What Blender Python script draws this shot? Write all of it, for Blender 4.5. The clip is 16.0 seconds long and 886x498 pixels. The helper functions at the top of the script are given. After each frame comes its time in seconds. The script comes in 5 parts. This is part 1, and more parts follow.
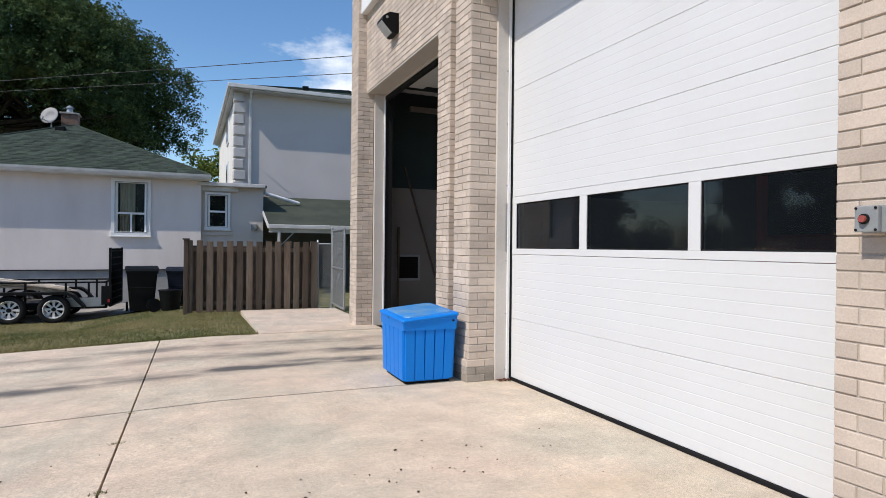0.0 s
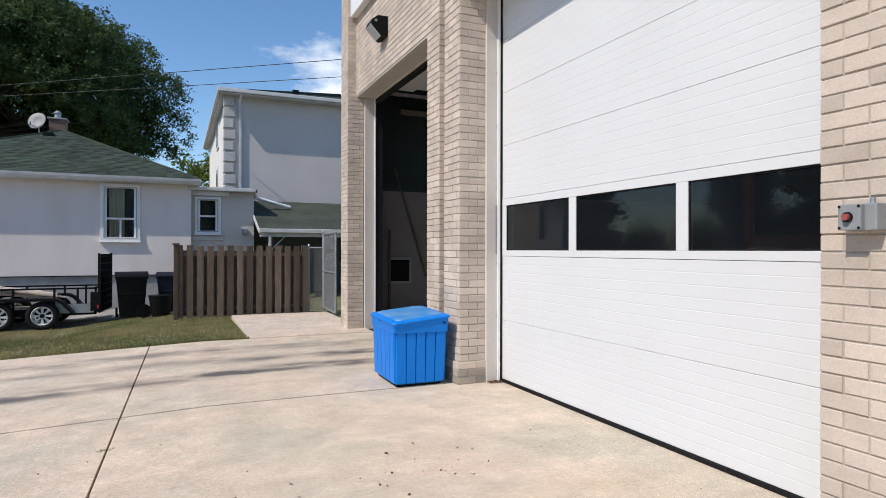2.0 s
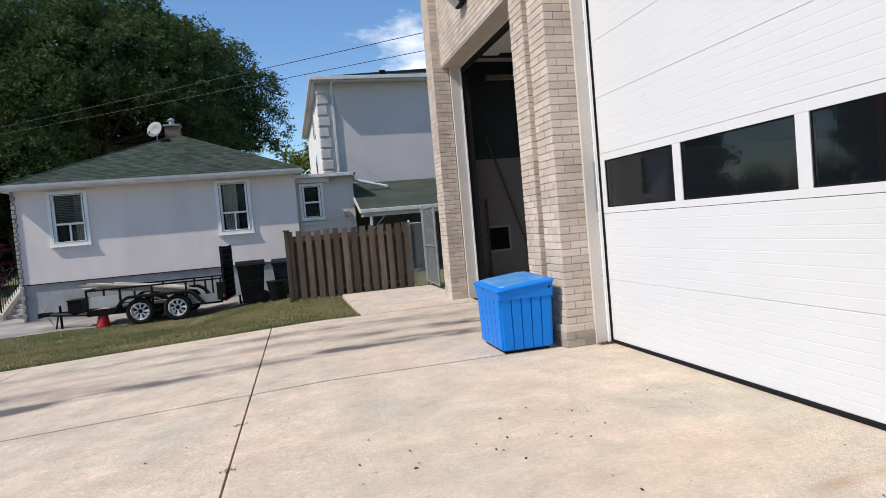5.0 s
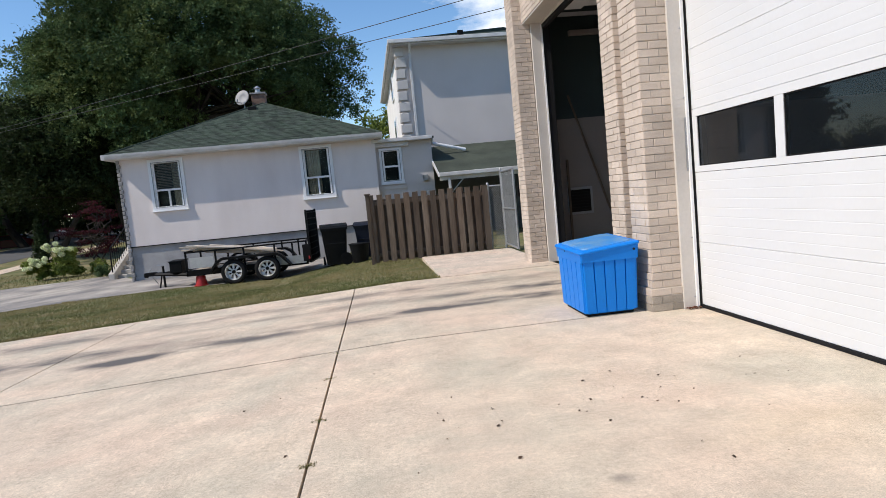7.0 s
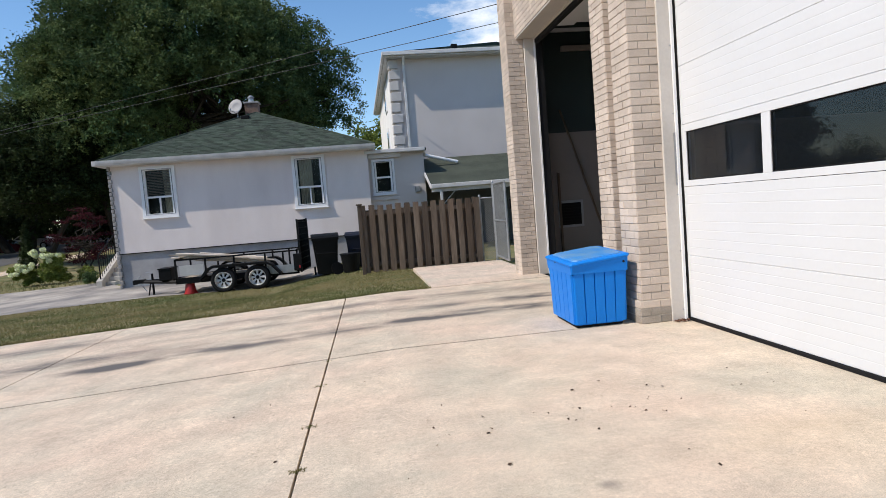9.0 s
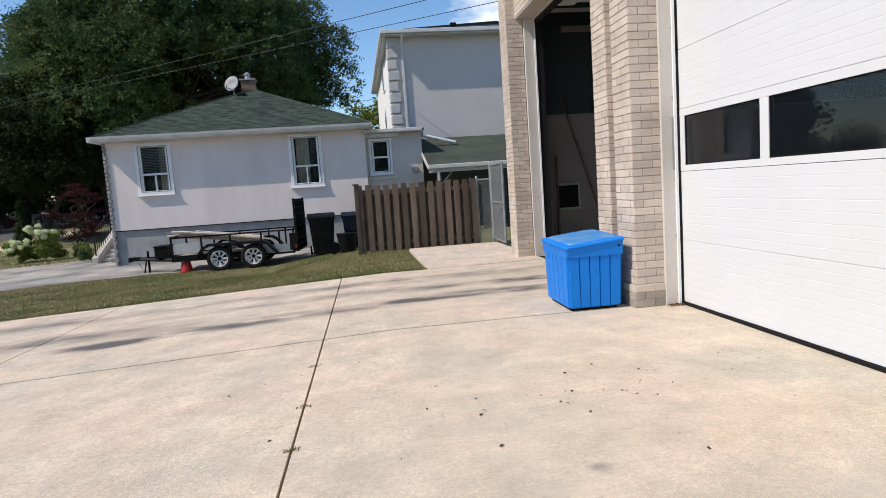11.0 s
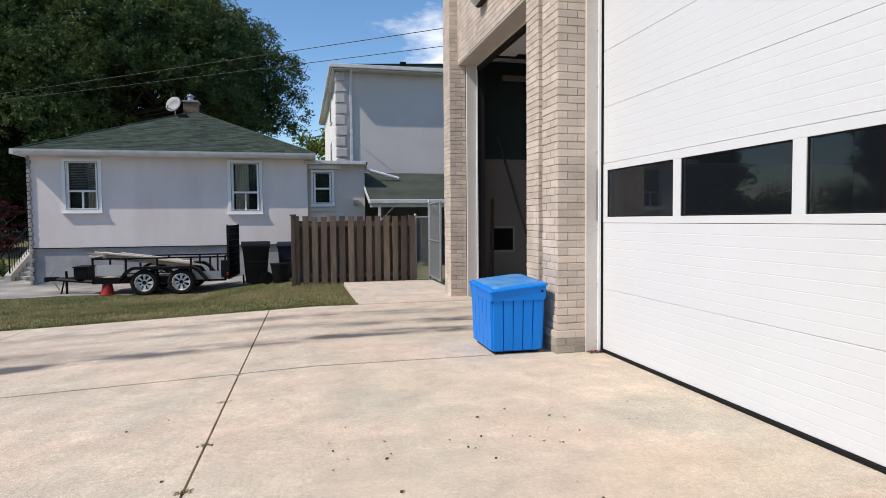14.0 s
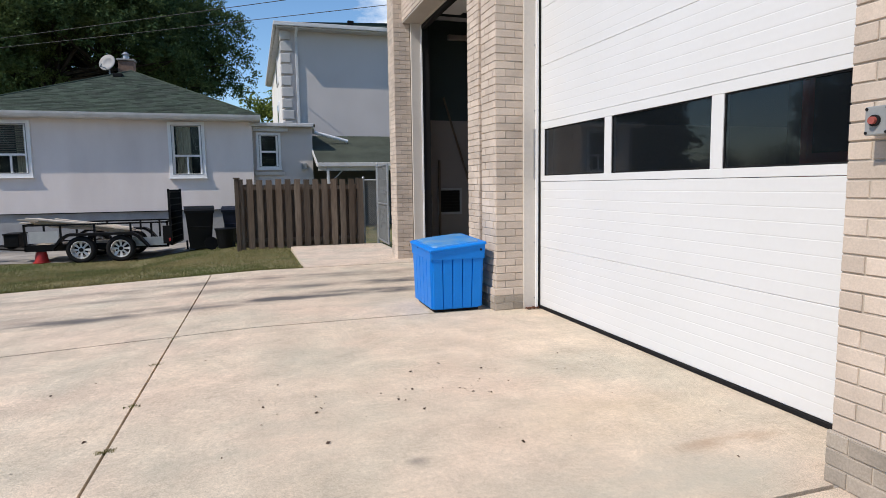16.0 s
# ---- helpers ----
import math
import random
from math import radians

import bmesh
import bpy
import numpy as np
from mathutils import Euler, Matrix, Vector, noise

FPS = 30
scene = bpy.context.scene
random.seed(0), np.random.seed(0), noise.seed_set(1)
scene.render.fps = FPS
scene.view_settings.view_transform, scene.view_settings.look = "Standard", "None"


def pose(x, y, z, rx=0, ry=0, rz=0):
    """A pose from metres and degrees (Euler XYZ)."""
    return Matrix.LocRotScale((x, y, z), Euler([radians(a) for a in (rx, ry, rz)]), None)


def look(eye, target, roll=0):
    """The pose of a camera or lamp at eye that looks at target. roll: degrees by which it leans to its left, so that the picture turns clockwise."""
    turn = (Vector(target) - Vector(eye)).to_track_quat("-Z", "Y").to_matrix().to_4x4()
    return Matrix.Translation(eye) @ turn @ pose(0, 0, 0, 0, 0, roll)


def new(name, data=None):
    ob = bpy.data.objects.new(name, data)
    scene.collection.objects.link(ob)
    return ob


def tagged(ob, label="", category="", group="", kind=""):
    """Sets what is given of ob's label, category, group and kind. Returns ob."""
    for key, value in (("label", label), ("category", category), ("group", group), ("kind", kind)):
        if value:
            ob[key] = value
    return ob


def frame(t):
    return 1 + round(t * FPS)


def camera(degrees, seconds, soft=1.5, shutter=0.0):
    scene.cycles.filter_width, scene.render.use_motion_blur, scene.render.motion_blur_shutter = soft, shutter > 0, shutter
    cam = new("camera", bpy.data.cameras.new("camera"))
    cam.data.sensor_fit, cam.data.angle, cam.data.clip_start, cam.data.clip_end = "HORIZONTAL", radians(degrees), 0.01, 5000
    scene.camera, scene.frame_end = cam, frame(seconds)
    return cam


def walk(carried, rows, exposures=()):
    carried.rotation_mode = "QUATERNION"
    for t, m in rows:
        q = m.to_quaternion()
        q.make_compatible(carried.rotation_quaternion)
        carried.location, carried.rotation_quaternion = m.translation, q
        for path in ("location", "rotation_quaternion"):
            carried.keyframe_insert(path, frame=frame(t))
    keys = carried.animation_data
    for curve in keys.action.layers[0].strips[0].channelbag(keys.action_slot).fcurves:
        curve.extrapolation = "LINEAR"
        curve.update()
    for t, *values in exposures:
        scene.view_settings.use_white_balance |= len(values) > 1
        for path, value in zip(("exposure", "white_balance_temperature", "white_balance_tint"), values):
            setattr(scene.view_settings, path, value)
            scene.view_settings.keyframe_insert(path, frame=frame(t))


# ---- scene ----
cam = camera(72.7, 16.0, soft=0.6)
PATH = [
    (0, (0.005, 0.233, 1.496), (0.788, 2.073, 1.49), 0.6),
    (0.5, (0.023, 0.233, 1.489), (0.797, 2.077, 1.482), 0.4),
    (1, (0.023, 0.223, 1.495), (0.804, 2.065, 1.486), 0.1),
    (1.5, (0.027, 0.222, 1.497), (0.82, 2.058, 1.491), -0.0),
    (2, (0.024, 0.223, 1.49), (0.831, 2.054, 1.494), 0.1),
    (2.5, (0.041, 0.226, 1.489), (0.845, 2.057, 1.509), -0.0),
    (3, (0.033, 0.222, 1.492), (0.823, 2.06, 1.523), -0.3),
    (3.5, (0.045, 0.224, 1.492), (0.797, 2.076, 1.514), -0.7),
    (4, (0.047, 0.217, 1.485), (0.747, 2.09, 1.492), -1.6),
    (4.5, (0.033, 0.22, 1.482), (0.65, 2.122, 1.457), -3.4),
    (5, (0.052, 0.261, 1.466), (0.542, 2.199, 1.383), -5.0),
    (5.2, (0.041, 0.269, 1.454), (0.478, 2.218, 1.349), -5.4),
    (7.3, (0.018, 0.276, 1.442), (0.241, 2.255, 1.263), -5.4),
    (7.5, (0.02, 0.275, 1.434), (0.243, 2.255, 1.263), -5.4),
    (8, (0.016, 0.268, 1.434), (0.245, 2.249, 1.281), -5.4),
    (8.5, (0.022, 0.265, 1.442), (0.262, 2.246, 1.299), -5.3),
    (9, (-0.003, 0.233, 1.424), (0.259, 2.211, 1.283), -4.6),
    (11.5, (0.009, 0.232, 1.439), (0.273, 2.203, 1.226), -3.7),
    (12, (-0.014, 0.235, 1.432), (0.239, 2.208, 1.225), -2.8),
    (12.5, (-0.042, 0.237, 1.427), (0.24, 2.209, 1.246), -1.4),
    (13, (-0.027, 0.253, 1.45), (0.327, 2.216, 1.305), -0.3),
    (13.5, (0.03, 0.225, 1.468), (0.452, 2.177, 1.359), -0.0),
    (14, (0.174, 0.184, 1.471), (0.632, 2.129, 1.375), -0.5),
    (14.5, (0.295, 0.134, 1.443), (0.794, 2.068, 1.33), -1.4),
    (15, (0.326, 0.105, 1.424), (0.887, 2.019, 1.274), -1.8),
    (15.5, (0.359, 0.113, 1.42), (0.964, 2.009, 1.231), -1.6),
    (16, (0.345, 0.117, 1.406), (0.939, 2.014, 1.194), -0.8),
]
walk(cam, [(t, look(eye, target, roll)) for t, eye, target, roll in PATH],
     exposures=[(0, 0.0, 6450, 10), (4, 0.02, 6450, 10), (5, 0.07, 6500, 10), (7.3, 0.11, 6580, 10), (9, 0.11, 6580, 10), (11.5, 0.09, 6600, 10), (13, 0.07, 6580, 10), (14.5, 0.04, 6560, 10), (16, 0.01, 6560, 10)])

# ---- world, sun ----
SUN_EL, SUN_WAY = 48.0, Vector((-0.955, -0.297, 0)).normalized()
sun_dir = Vector((SUN_WAY.x * math.cos(radians(SUN_EL)), SUN_WAY.y * math.cos(radians(SUN_EL)), math.sin(radians(SUN_EL))))
world = bpy.data.worlds.new("world")
scene.world = world
world.use_nodes = True
wn, wl = world.node_tree.nodes, world.node_tree.links
wn.clear()
w_out, w_bg, w_sky = wn.new("ShaderNodeOutputWorld"), wn.new("ShaderNodeBackground"), wn.new("ShaderNodeTexSky")
w_sky.sky_type, w_sky.sun_disc = "NISHITA", False
w_sky.sun_elevation, w_sky.sun_rotation = radians(SUN_EL), math.atan2(SUN_WAY.x, SUN_WAY.y)
w_sky.air_density, w_sky.dust_density, w_sky.ozone_density = 1.0, 0.25, 3.0
w_bg.inputs["Strength"].default_value = 0.132
# fair-weather clouds: noise over the direction, thicker in one heap beyond the houses
w_co, w_no, w_ramp = wn.new("ShaderNodeTexCoord"), wn.new("ShaderNodeTexNoise"), wn.new("ShaderNodeValToRGB")
w_no.inputs["Scale"].default_value, w_no.inputs["Detail"].default_value, w_no.inputs["Roughness"].default_value = 5.0, 9.0, 0.6
w_map = wn.new("ShaderNodeMapping")
w_map.inputs["Scale"].default_value = (1, 1, 2.2)
wl.new(w_co.outputs["Generated"], w_map.inputs["Vector"])
wl.new(w_map.outputs["Vector"], w_no.inputs["Vector"])
w_dot = wn.new("ShaderNodeVectorMath")
w_dot.operation = "DISTANCE"
w_dot.inputs[1].default_value = Vector((0.225, 0.94, 0.238)).normalized()
wl.new(w_co.outputs["Generated"], w_dot.inputs[0])
w_heap = wn.new("ShaderNodeMapRange")
w_heap.inputs["From Min"].default_value, w_heap.inputs["From Max"].default_value = 0.02, 0.135
w_heap.inputs["To Min"].default_value, w_heap.inputs["To Max"].default_value = 0.24, -0.1
wl.new(w_dot.outputs["Value"], w_heap.inputs["Value"])
w_add = wn.new("ShaderNodeMath")
wl.new(w_no.outputs["Fac"], w_add.inputs[0])
wl.new(w_heap.outputs["Result"], w_add.inputs[1])
w_ramp.color_ramp.elements[0].position, w_ramp.color_ramp.elements[1].position = 0.56, 0.74
wl.new(w_add.outputs[0], w_ramp.inputs["Fac"])
w_mix = wn.new("ShaderNodeMixRGB")
w_mix.inputs["Color2"].default_value = (7.6, 8.0, 8.6, 1)
wl.new(w_ramp.outputs["Color"], w_mix.inputs["Fac"])
w_hsv = wn.new("ShaderNodeHueSaturation")
w_hsv.inputs["Saturation"].default_value, w_hsv.inputs["Value"].default_value = 1.14, 1.2
wl.new(w_sky.outputs["Color"], w_hsv.inputs["Color"])
wl.new(w_hsv.outputs["Color"], w_mix.inputs["Color1"])
wl.new(w_mix.outputs["Color"], w_bg.inputs["Color"])
wl.new(w_bg.outputs["Background"], w_out.inputs["Surface"])
sun = new("sun", bpy.data.lights.new("sun", "SUN"))
sun.data.energy, sun.data.angle, sun.data.color = 4.05, radians(0.53), (1.0, 0.915, 0.815)
sun.matrix_world = look((-30, -10, 40), Vector((-30, -10, 40)) - sun_dir)


# ---- materials ----
def mat(name, color, rough=0.8, var=0.15, scale=3.0, fine=60.0, bump=0.1, metal=0.0, tint=None, per=0.0, island=0.0, stretch=(1, 1, 1), spec=0.5, dist=0.01):
    """Paint with large stains, a fine grain, a bump and, where asked, a shade for each object or island."""
    m = bpy.data.materials.new(name)
    m.use_nodes = True
    n, l = m.node_tree.nodes, m.node_tree.links
    b = n["Principled BSDF"]
    b.inputs["Roughness"].default_value, b.inputs["Metallic"].default_value = rough, metal
    b.inputs["Specular IOR Level"].default_value = spec
    co, mp = n.new("ShaderNodeTexCoord"), n.new("ShaderNodeMapping")
    mp.inputs["Scale"].default_value = stretch
    geo = n.new("ShaderNodeNewGeometry")
    l.new(geo.outputs["Position"], mp.inputs["Vector"])
    big, small = n.new("ShaderNodeTexNoise"), n.new("ShaderNodeTexNoise")
    big.inputs["Scale"].default_value, big.inputs["Detail"].default_value = scale, 5
    small.inputs["Scale"].default_value, small.inputs["Detail"].default_value = fine, 3
    l.new(mp.outputs["Vector"], big.inputs["Vector"]), l.new(mp.outputs["Vector"], small.inputs["Vector"])
    mix = n.new("ShaderNodeMixRGB")
    c = Vector(color)
    t = Vector(tint) if tint else c * (1 - 2 * var)
    mix.inputs["Color1"].default_value, mix.inputs["Color2"].default_value = (*c, 1), (*t, 1)
    rg = n.new("ShaderNodeMapRange")
    rg.inputs["From Min"].default_value, rg.inputs["From Max"].default_value = 0.35, 0.7
    l.new(big.outputs["Fac"], rg.inputs["Value"]), l.new(rg.outputs["Result"], mix.inputs["Fac"])
    hsv = n.new("ShaderNodeHueSaturation")
    l.new(mix.outputs["Color"], hsv.inputs["Color"])
    grain = n.new("ShaderNodeMapRange")
    grain.inputs["From Min"].default_value, grain.inputs["From Max"].default_value = 0.25, 0.75
    grain.inputs["To Min"].default_value, grain.inputs["To Max"].default_value = 1 - var, 1 + var
    l.new(small.outputs["Fac"], grain.inputs["Value"])
    last = grain.outputs["Result"]
    for amount, node, sock in ((per, "ShaderNodeObjectInfo", "Random"), (island, "ShaderNodeNewGeometry", "Random Per Island")):
        if amount:
            q, r, mul = n.new(node), n.new("ShaderNodeMapRange"), n.new("ShaderNodeMath")
            r.inputs["To Min"].default_value, r.inputs["To Max"].default_value, mul.operation = 1 - amount, 1 + amount, "MULTIPLY"
            l.new(q.outputs[sock], r.inputs["Value"]), l.new(r.outputs["Result"], mul.inputs[0]), l.new(last, mul.inputs[1])
            last = mul.outputs[0]
    l.new(last, hsv.inputs["Value"])
    l.new(hsv.outputs["Color"], b.inputs["Base Color"])
    if bump:
        bp = n.new("ShaderNodeBump")
        bp.inputs["Strength"].default_value, bp.inputs["Distance"].default_value = bump, dist
        l.new(small.outputs["Fac"], bp.inputs["Height"]), l.new(bp.outputs["Normal"], b.inputs["Normal"])
    m["hsv"] = hsv.name
    return m


BRICK = mat("buff_brick", (0.58, 0.49, 0.408), 0.9, 0.10, 3.0, 110, 0.25, per=0.12, tint=(0.47, 0.395, 0.327), dist=0.003)
MORTAR = mat("mortar", (0.50, 0.44, 0.37), 0.95, 0.1, 3, 120, 0.3)
DOORWHITE = mat("white_door_enamel", (0.675, 0.685, 0.69), 0.45, 0.012, 1.2, 25, 0.02, tint=(0.655, 0.663, 0.663))
CREAM = mat("cream_painted_metal", (0.60, 0.56, 0.51), 0.5, 0.04, 3, 40, 0.03)
STEEL = mat("galvanised_steel", (0.42, 0.43, 0.44), 0.45, 0.08, 8, 60, 0.05, metal=0.7)
DULLWIRE = mat("dull_fence_wire", (0.16, 0.17, 0.17), 0.6, 0.1, 8, 60, 0)
BLACK = mat("black_rubber", (0.011, 0.011, 0.012), 0.75, 0.1, 5, 60, 0.1, spec=0.2)
BLACKMETAL = mat("black_painted_steel", (0.006, 0.006, 0.0065), 0.55, 0.15, 6, 60, 0.05, spec=0.15)
# White gutters and soffits greyed: shade at the eaves put into the colour.
GUTTER = mat("shaded_white_gutter", (0.64, 0.63, 0.62), 0.45, 0.06, 3, 50, 0.03, tint=(0.52, 0.51, 0.505))
WHITETRIM = mat("white_trim", (0.82, 0.82, 0.82), 0.5, 0.03, 4, 50, 0.03)
SOFFIT = mat("painted_soffit", (0.50, 0.46, 0.41), 0.7, 0.04, 3, 50, 0.05)
STUCCO = mat("grey_lilac_stucco", (0.77, 0.705, 0.675), 0.95, 0.04, 1.1, 120, 0.15, stretch=(1, 1, 0.35), tint=(0.67, 0.605, 0.575))
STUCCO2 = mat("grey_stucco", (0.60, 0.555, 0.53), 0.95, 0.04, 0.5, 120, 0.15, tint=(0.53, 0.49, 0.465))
# Paler copy of the grey stucco: sunlight on the side put into colour.
SUNSTUCCO = mat("sunlit_side_stucco", (0.80, 0.79, 0.76), 0.95, 0.04, 0.8, 120, 0.3)
# White quoins greyed, with the shade on their front faces in the colour.
QUOIN = mat("shaded_quoin_stucco", (0.55, 0.53, 0.51), 0.95, 0.06, 2.0, 100, 0.25)
BASEMENT = mat("grey_parged_concrete", (0.38, 0.375, 0.375), 0.95, 0.16, 1.6, 60, 0.3)
SHINGLE = mat("green_grey_shingle", (0.048, 0.066, 0.049), 0.98, 0.2, 2.0, 40, 0.5, island=0.34, per=0.2, tint=(0.041, 0.050, 0.041), spec=0.15)
SHINGLE2 = mat("dark_green_felt_roof", (0.052, 0.064, 0.046), 0.98, 0.2, 1.5, 60, 0.4)
FENCEWOOD = mat("weathered_brown_board", (0.100, 0.070, 0.049), 0.9, 0.3, 3.6, 30, 0.4, per=0.42, stretch=(1, 1, 0.1), tint=(0.150, 0.118, 0.090))
LUMBER = mat("raw_lumber", (0.62, 0.54, 0.45), 0.8, 0.14, 3, 40, 0.15, per=0.35)
BLUE = mat("blue_moulded_plastic", (0.003, 0.185, 0.66), 0.42, 0.05, 2.5, 70, 0.03, tint=(0.004, 0.20, 0.68), spec=0.22)
BLUETOP = mat("sun_faded_blue_plastic", (0.02, 0.22, 0.58), 0.45, 0.08, 4.5, 60, 0.03, tint=(0.17, 0.31, 0.46), spec=0.35)
CARTBLACK = mat("black_cart_plastic", (0.005, 0.0055, 0.006), 0.5, 0.15, 5, 60, 0.05, spec=0.2)
CARTBLUE = mat("dark_blue_cart_plastic", (0.006, 0.009, 0.020), 0.5, 0.12, 5, 60, 0.05, spec=0.25)
RED = mat("red_plastic", (0.45, 0.02, 0.018), 0.5, 0.1, 5, 60, 0.05)
CHROME = mat("silver_wheel_paint", (0.74, 0.74, 0.74), 0.4, 0.05, 6, 60, 0.02)
GREYBOX = mat("grey_enclosure_plastic", (0.26, 0.275, 0.28), 0.5, 0.05, 6, 80, 0.03)
CHIMNEY = mat("brown_chimney_brick", (0.20, 0.13, 0.10), 0.9, 0.2, 8, 40, 0.3)
BARK = mat("tree_bark", (0.045, 0.036, 0.028), 0.95, 0.3, 4, 30, 0.6, stretch=(1, 1, 0.3))
# Inside paints are held dark, so part of the indoor shade is in them.
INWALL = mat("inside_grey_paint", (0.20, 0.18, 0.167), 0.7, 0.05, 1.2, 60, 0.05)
# Green paint of the bay wall; also the shade behind the house windows.
INGREEN = mat("dark_green_paint_and_room_shade", (0.018, 0.034, 0.036), 0.7, 0.1, 1.2, 60, 0.05)
INDARK = mat("inside_dim_paint", (0.10, 0.105, 0.105), 0.8, 0.08, 1.2, 60, 0.05)
STAINWOOD = mat("weathered_pole_wood", (0.10, 0.075, 0.05), 0.7, 0.15, 6, 60, 0.1)
STONE = mat("grey_stone_quoin", (0.33, 0.32, 0.31), 0.95, 0.15, 4, 60, 0.5)
LIGHTSTONE = mat("pale_concrete_step", (0.47, 0.45, 0.41), 0.9, 0.1, 3, 60, 0.3)
WIRE = mat("black_cable", (0.02, 0.02, 0.02), 0.6, 0.05, 3, 60, 0)


def leafmat(name, a, b, glow=0.25):
    m = mat(name, a, 0.7, 0.12, 0.5, 6, 0, island=0.4, tint=b, spec=0.12)
    n, l = m.node_tree.nodes, m.node_tree.links
    p, tr, ad, out = n["Principled BSDF"], n.new("ShaderNodeBsdfTranslucent"), n.new("ShaderNodeMixShader"), n["Material Output"]
    ad.inputs["Fac"].default_value = glow
    l.new(n[m["hsv"]].outputs["Color"], tr.inputs["Color"])
    l.new(p.outputs["BSDF"], ad.inputs[1]), l.new(tr.outputs["BSDF"], ad.inputs[2]), l.new(ad.outputs["Shader"], out.inputs["Surface"])
    return m


LEAF = leafmat("tree_leaf", (0.044, 0.084, 0.036), (0.108, 0.140, 0.050))
LEAF2 = leafmat("shade_leaf", (0.022, 0.036, 0.013), (0.034, 0.050, 0.017))
# Brighter copy of the tree leaf, with sunlight put into its colour.
SUNLEAF = leafmat("sunlit_leaf", (0.080, 0.135, 0.052), (0.165, 0.20, 0.072))
REDLEAF = leafmat("red_maple_leaf", (0.060, 0.012, 0.016), (0.036, 0.009, 0.012))
BUSHLEAF = leafmat("bush_leaf", (0.10, 0.15, 0.035), (0.20, 0.24, 0.055))
BLOOM = leafmat("cream_bloom", (0.84, 0.86, 0.66), (0.72, 0.78, 0.46))
BLADE = leafmat("grass_blade", (0.092, 0.108, 0.034), (0.245, 0.20, 0.095))
GRASS = mat("lawn", (0.10, 0.118, 0.038), 1.0, 0.3, 1.3, 30, 0.4, tint=(0.24, 0.19, 0.095), dist=0.02)
ASPHALT = mat("worn_asphalt", (0.17, 0.16, 0.155), 0.95, 0.2, 0.8, 40, 0.3, tint=(0.44, 0.40, 0.345))
ROADMAT = mat("road_asphalt", (0.09, 0.09, 0.09), 0.95, 0.1, 0.4, 70, 0.3)


def glassmat(name, tint=(0.9, 0.93, 0.93), rough=0.02, ior=1.52, haze=0.0):
    m = bpy.data.materials.new(name)
    m.use_nodes = True
    n, l = m.node_tree.nodes, m.node_tree.links
    n.clear()
    out, mx, fr, gl, tr = (n.new("ShaderNode" + k) for k in ("OutputMaterial", "MixShader", "Fresnel", "BsdfGlossy", "BsdfTransparent"))
    fr.inputs["IOR"].default_value = ior
    gl.inputs["Roughness"].default_value = rough
    tr.inputs["Color"].default_value = (*tint, 1)
    l.new(fr.outputs["Fac"], mx.inputs["Fac"]), l.new(tr.outputs["BSDF"], mx.inputs[1]), l.new(gl.outputs["BSDF"], mx.inputs[2])
    # Bluish diffuse lifts the dark pane, a painted haze for reflected light.
    haze_mix, df = n.new("ShaderNodeMixShader"), n.new("ShaderNodeBsdfDiffuse")
    haze_mix.inputs["Fac"].default_value = haze
    df.inputs["Color"].default_value = (0.42, 0.55, 0.70, 1)
    l.new(mx.outputs["Shader"], haze_mix.inputs[1]), l.new(df.outputs["BSDF"], haze_mix.inputs[2])
    l.new(haze_mix.outputs["Shader"], out.inputs["Surface"])
    return m


GLASS = glassmat("window_glass", (0.80, 0.83, 0.83), ior=1.4)
DARKGLASS = glassmat("tinted_door_glass", (0.40, 0.44, 0.48), rough=0.004, ior=1.5, haze=0.014)


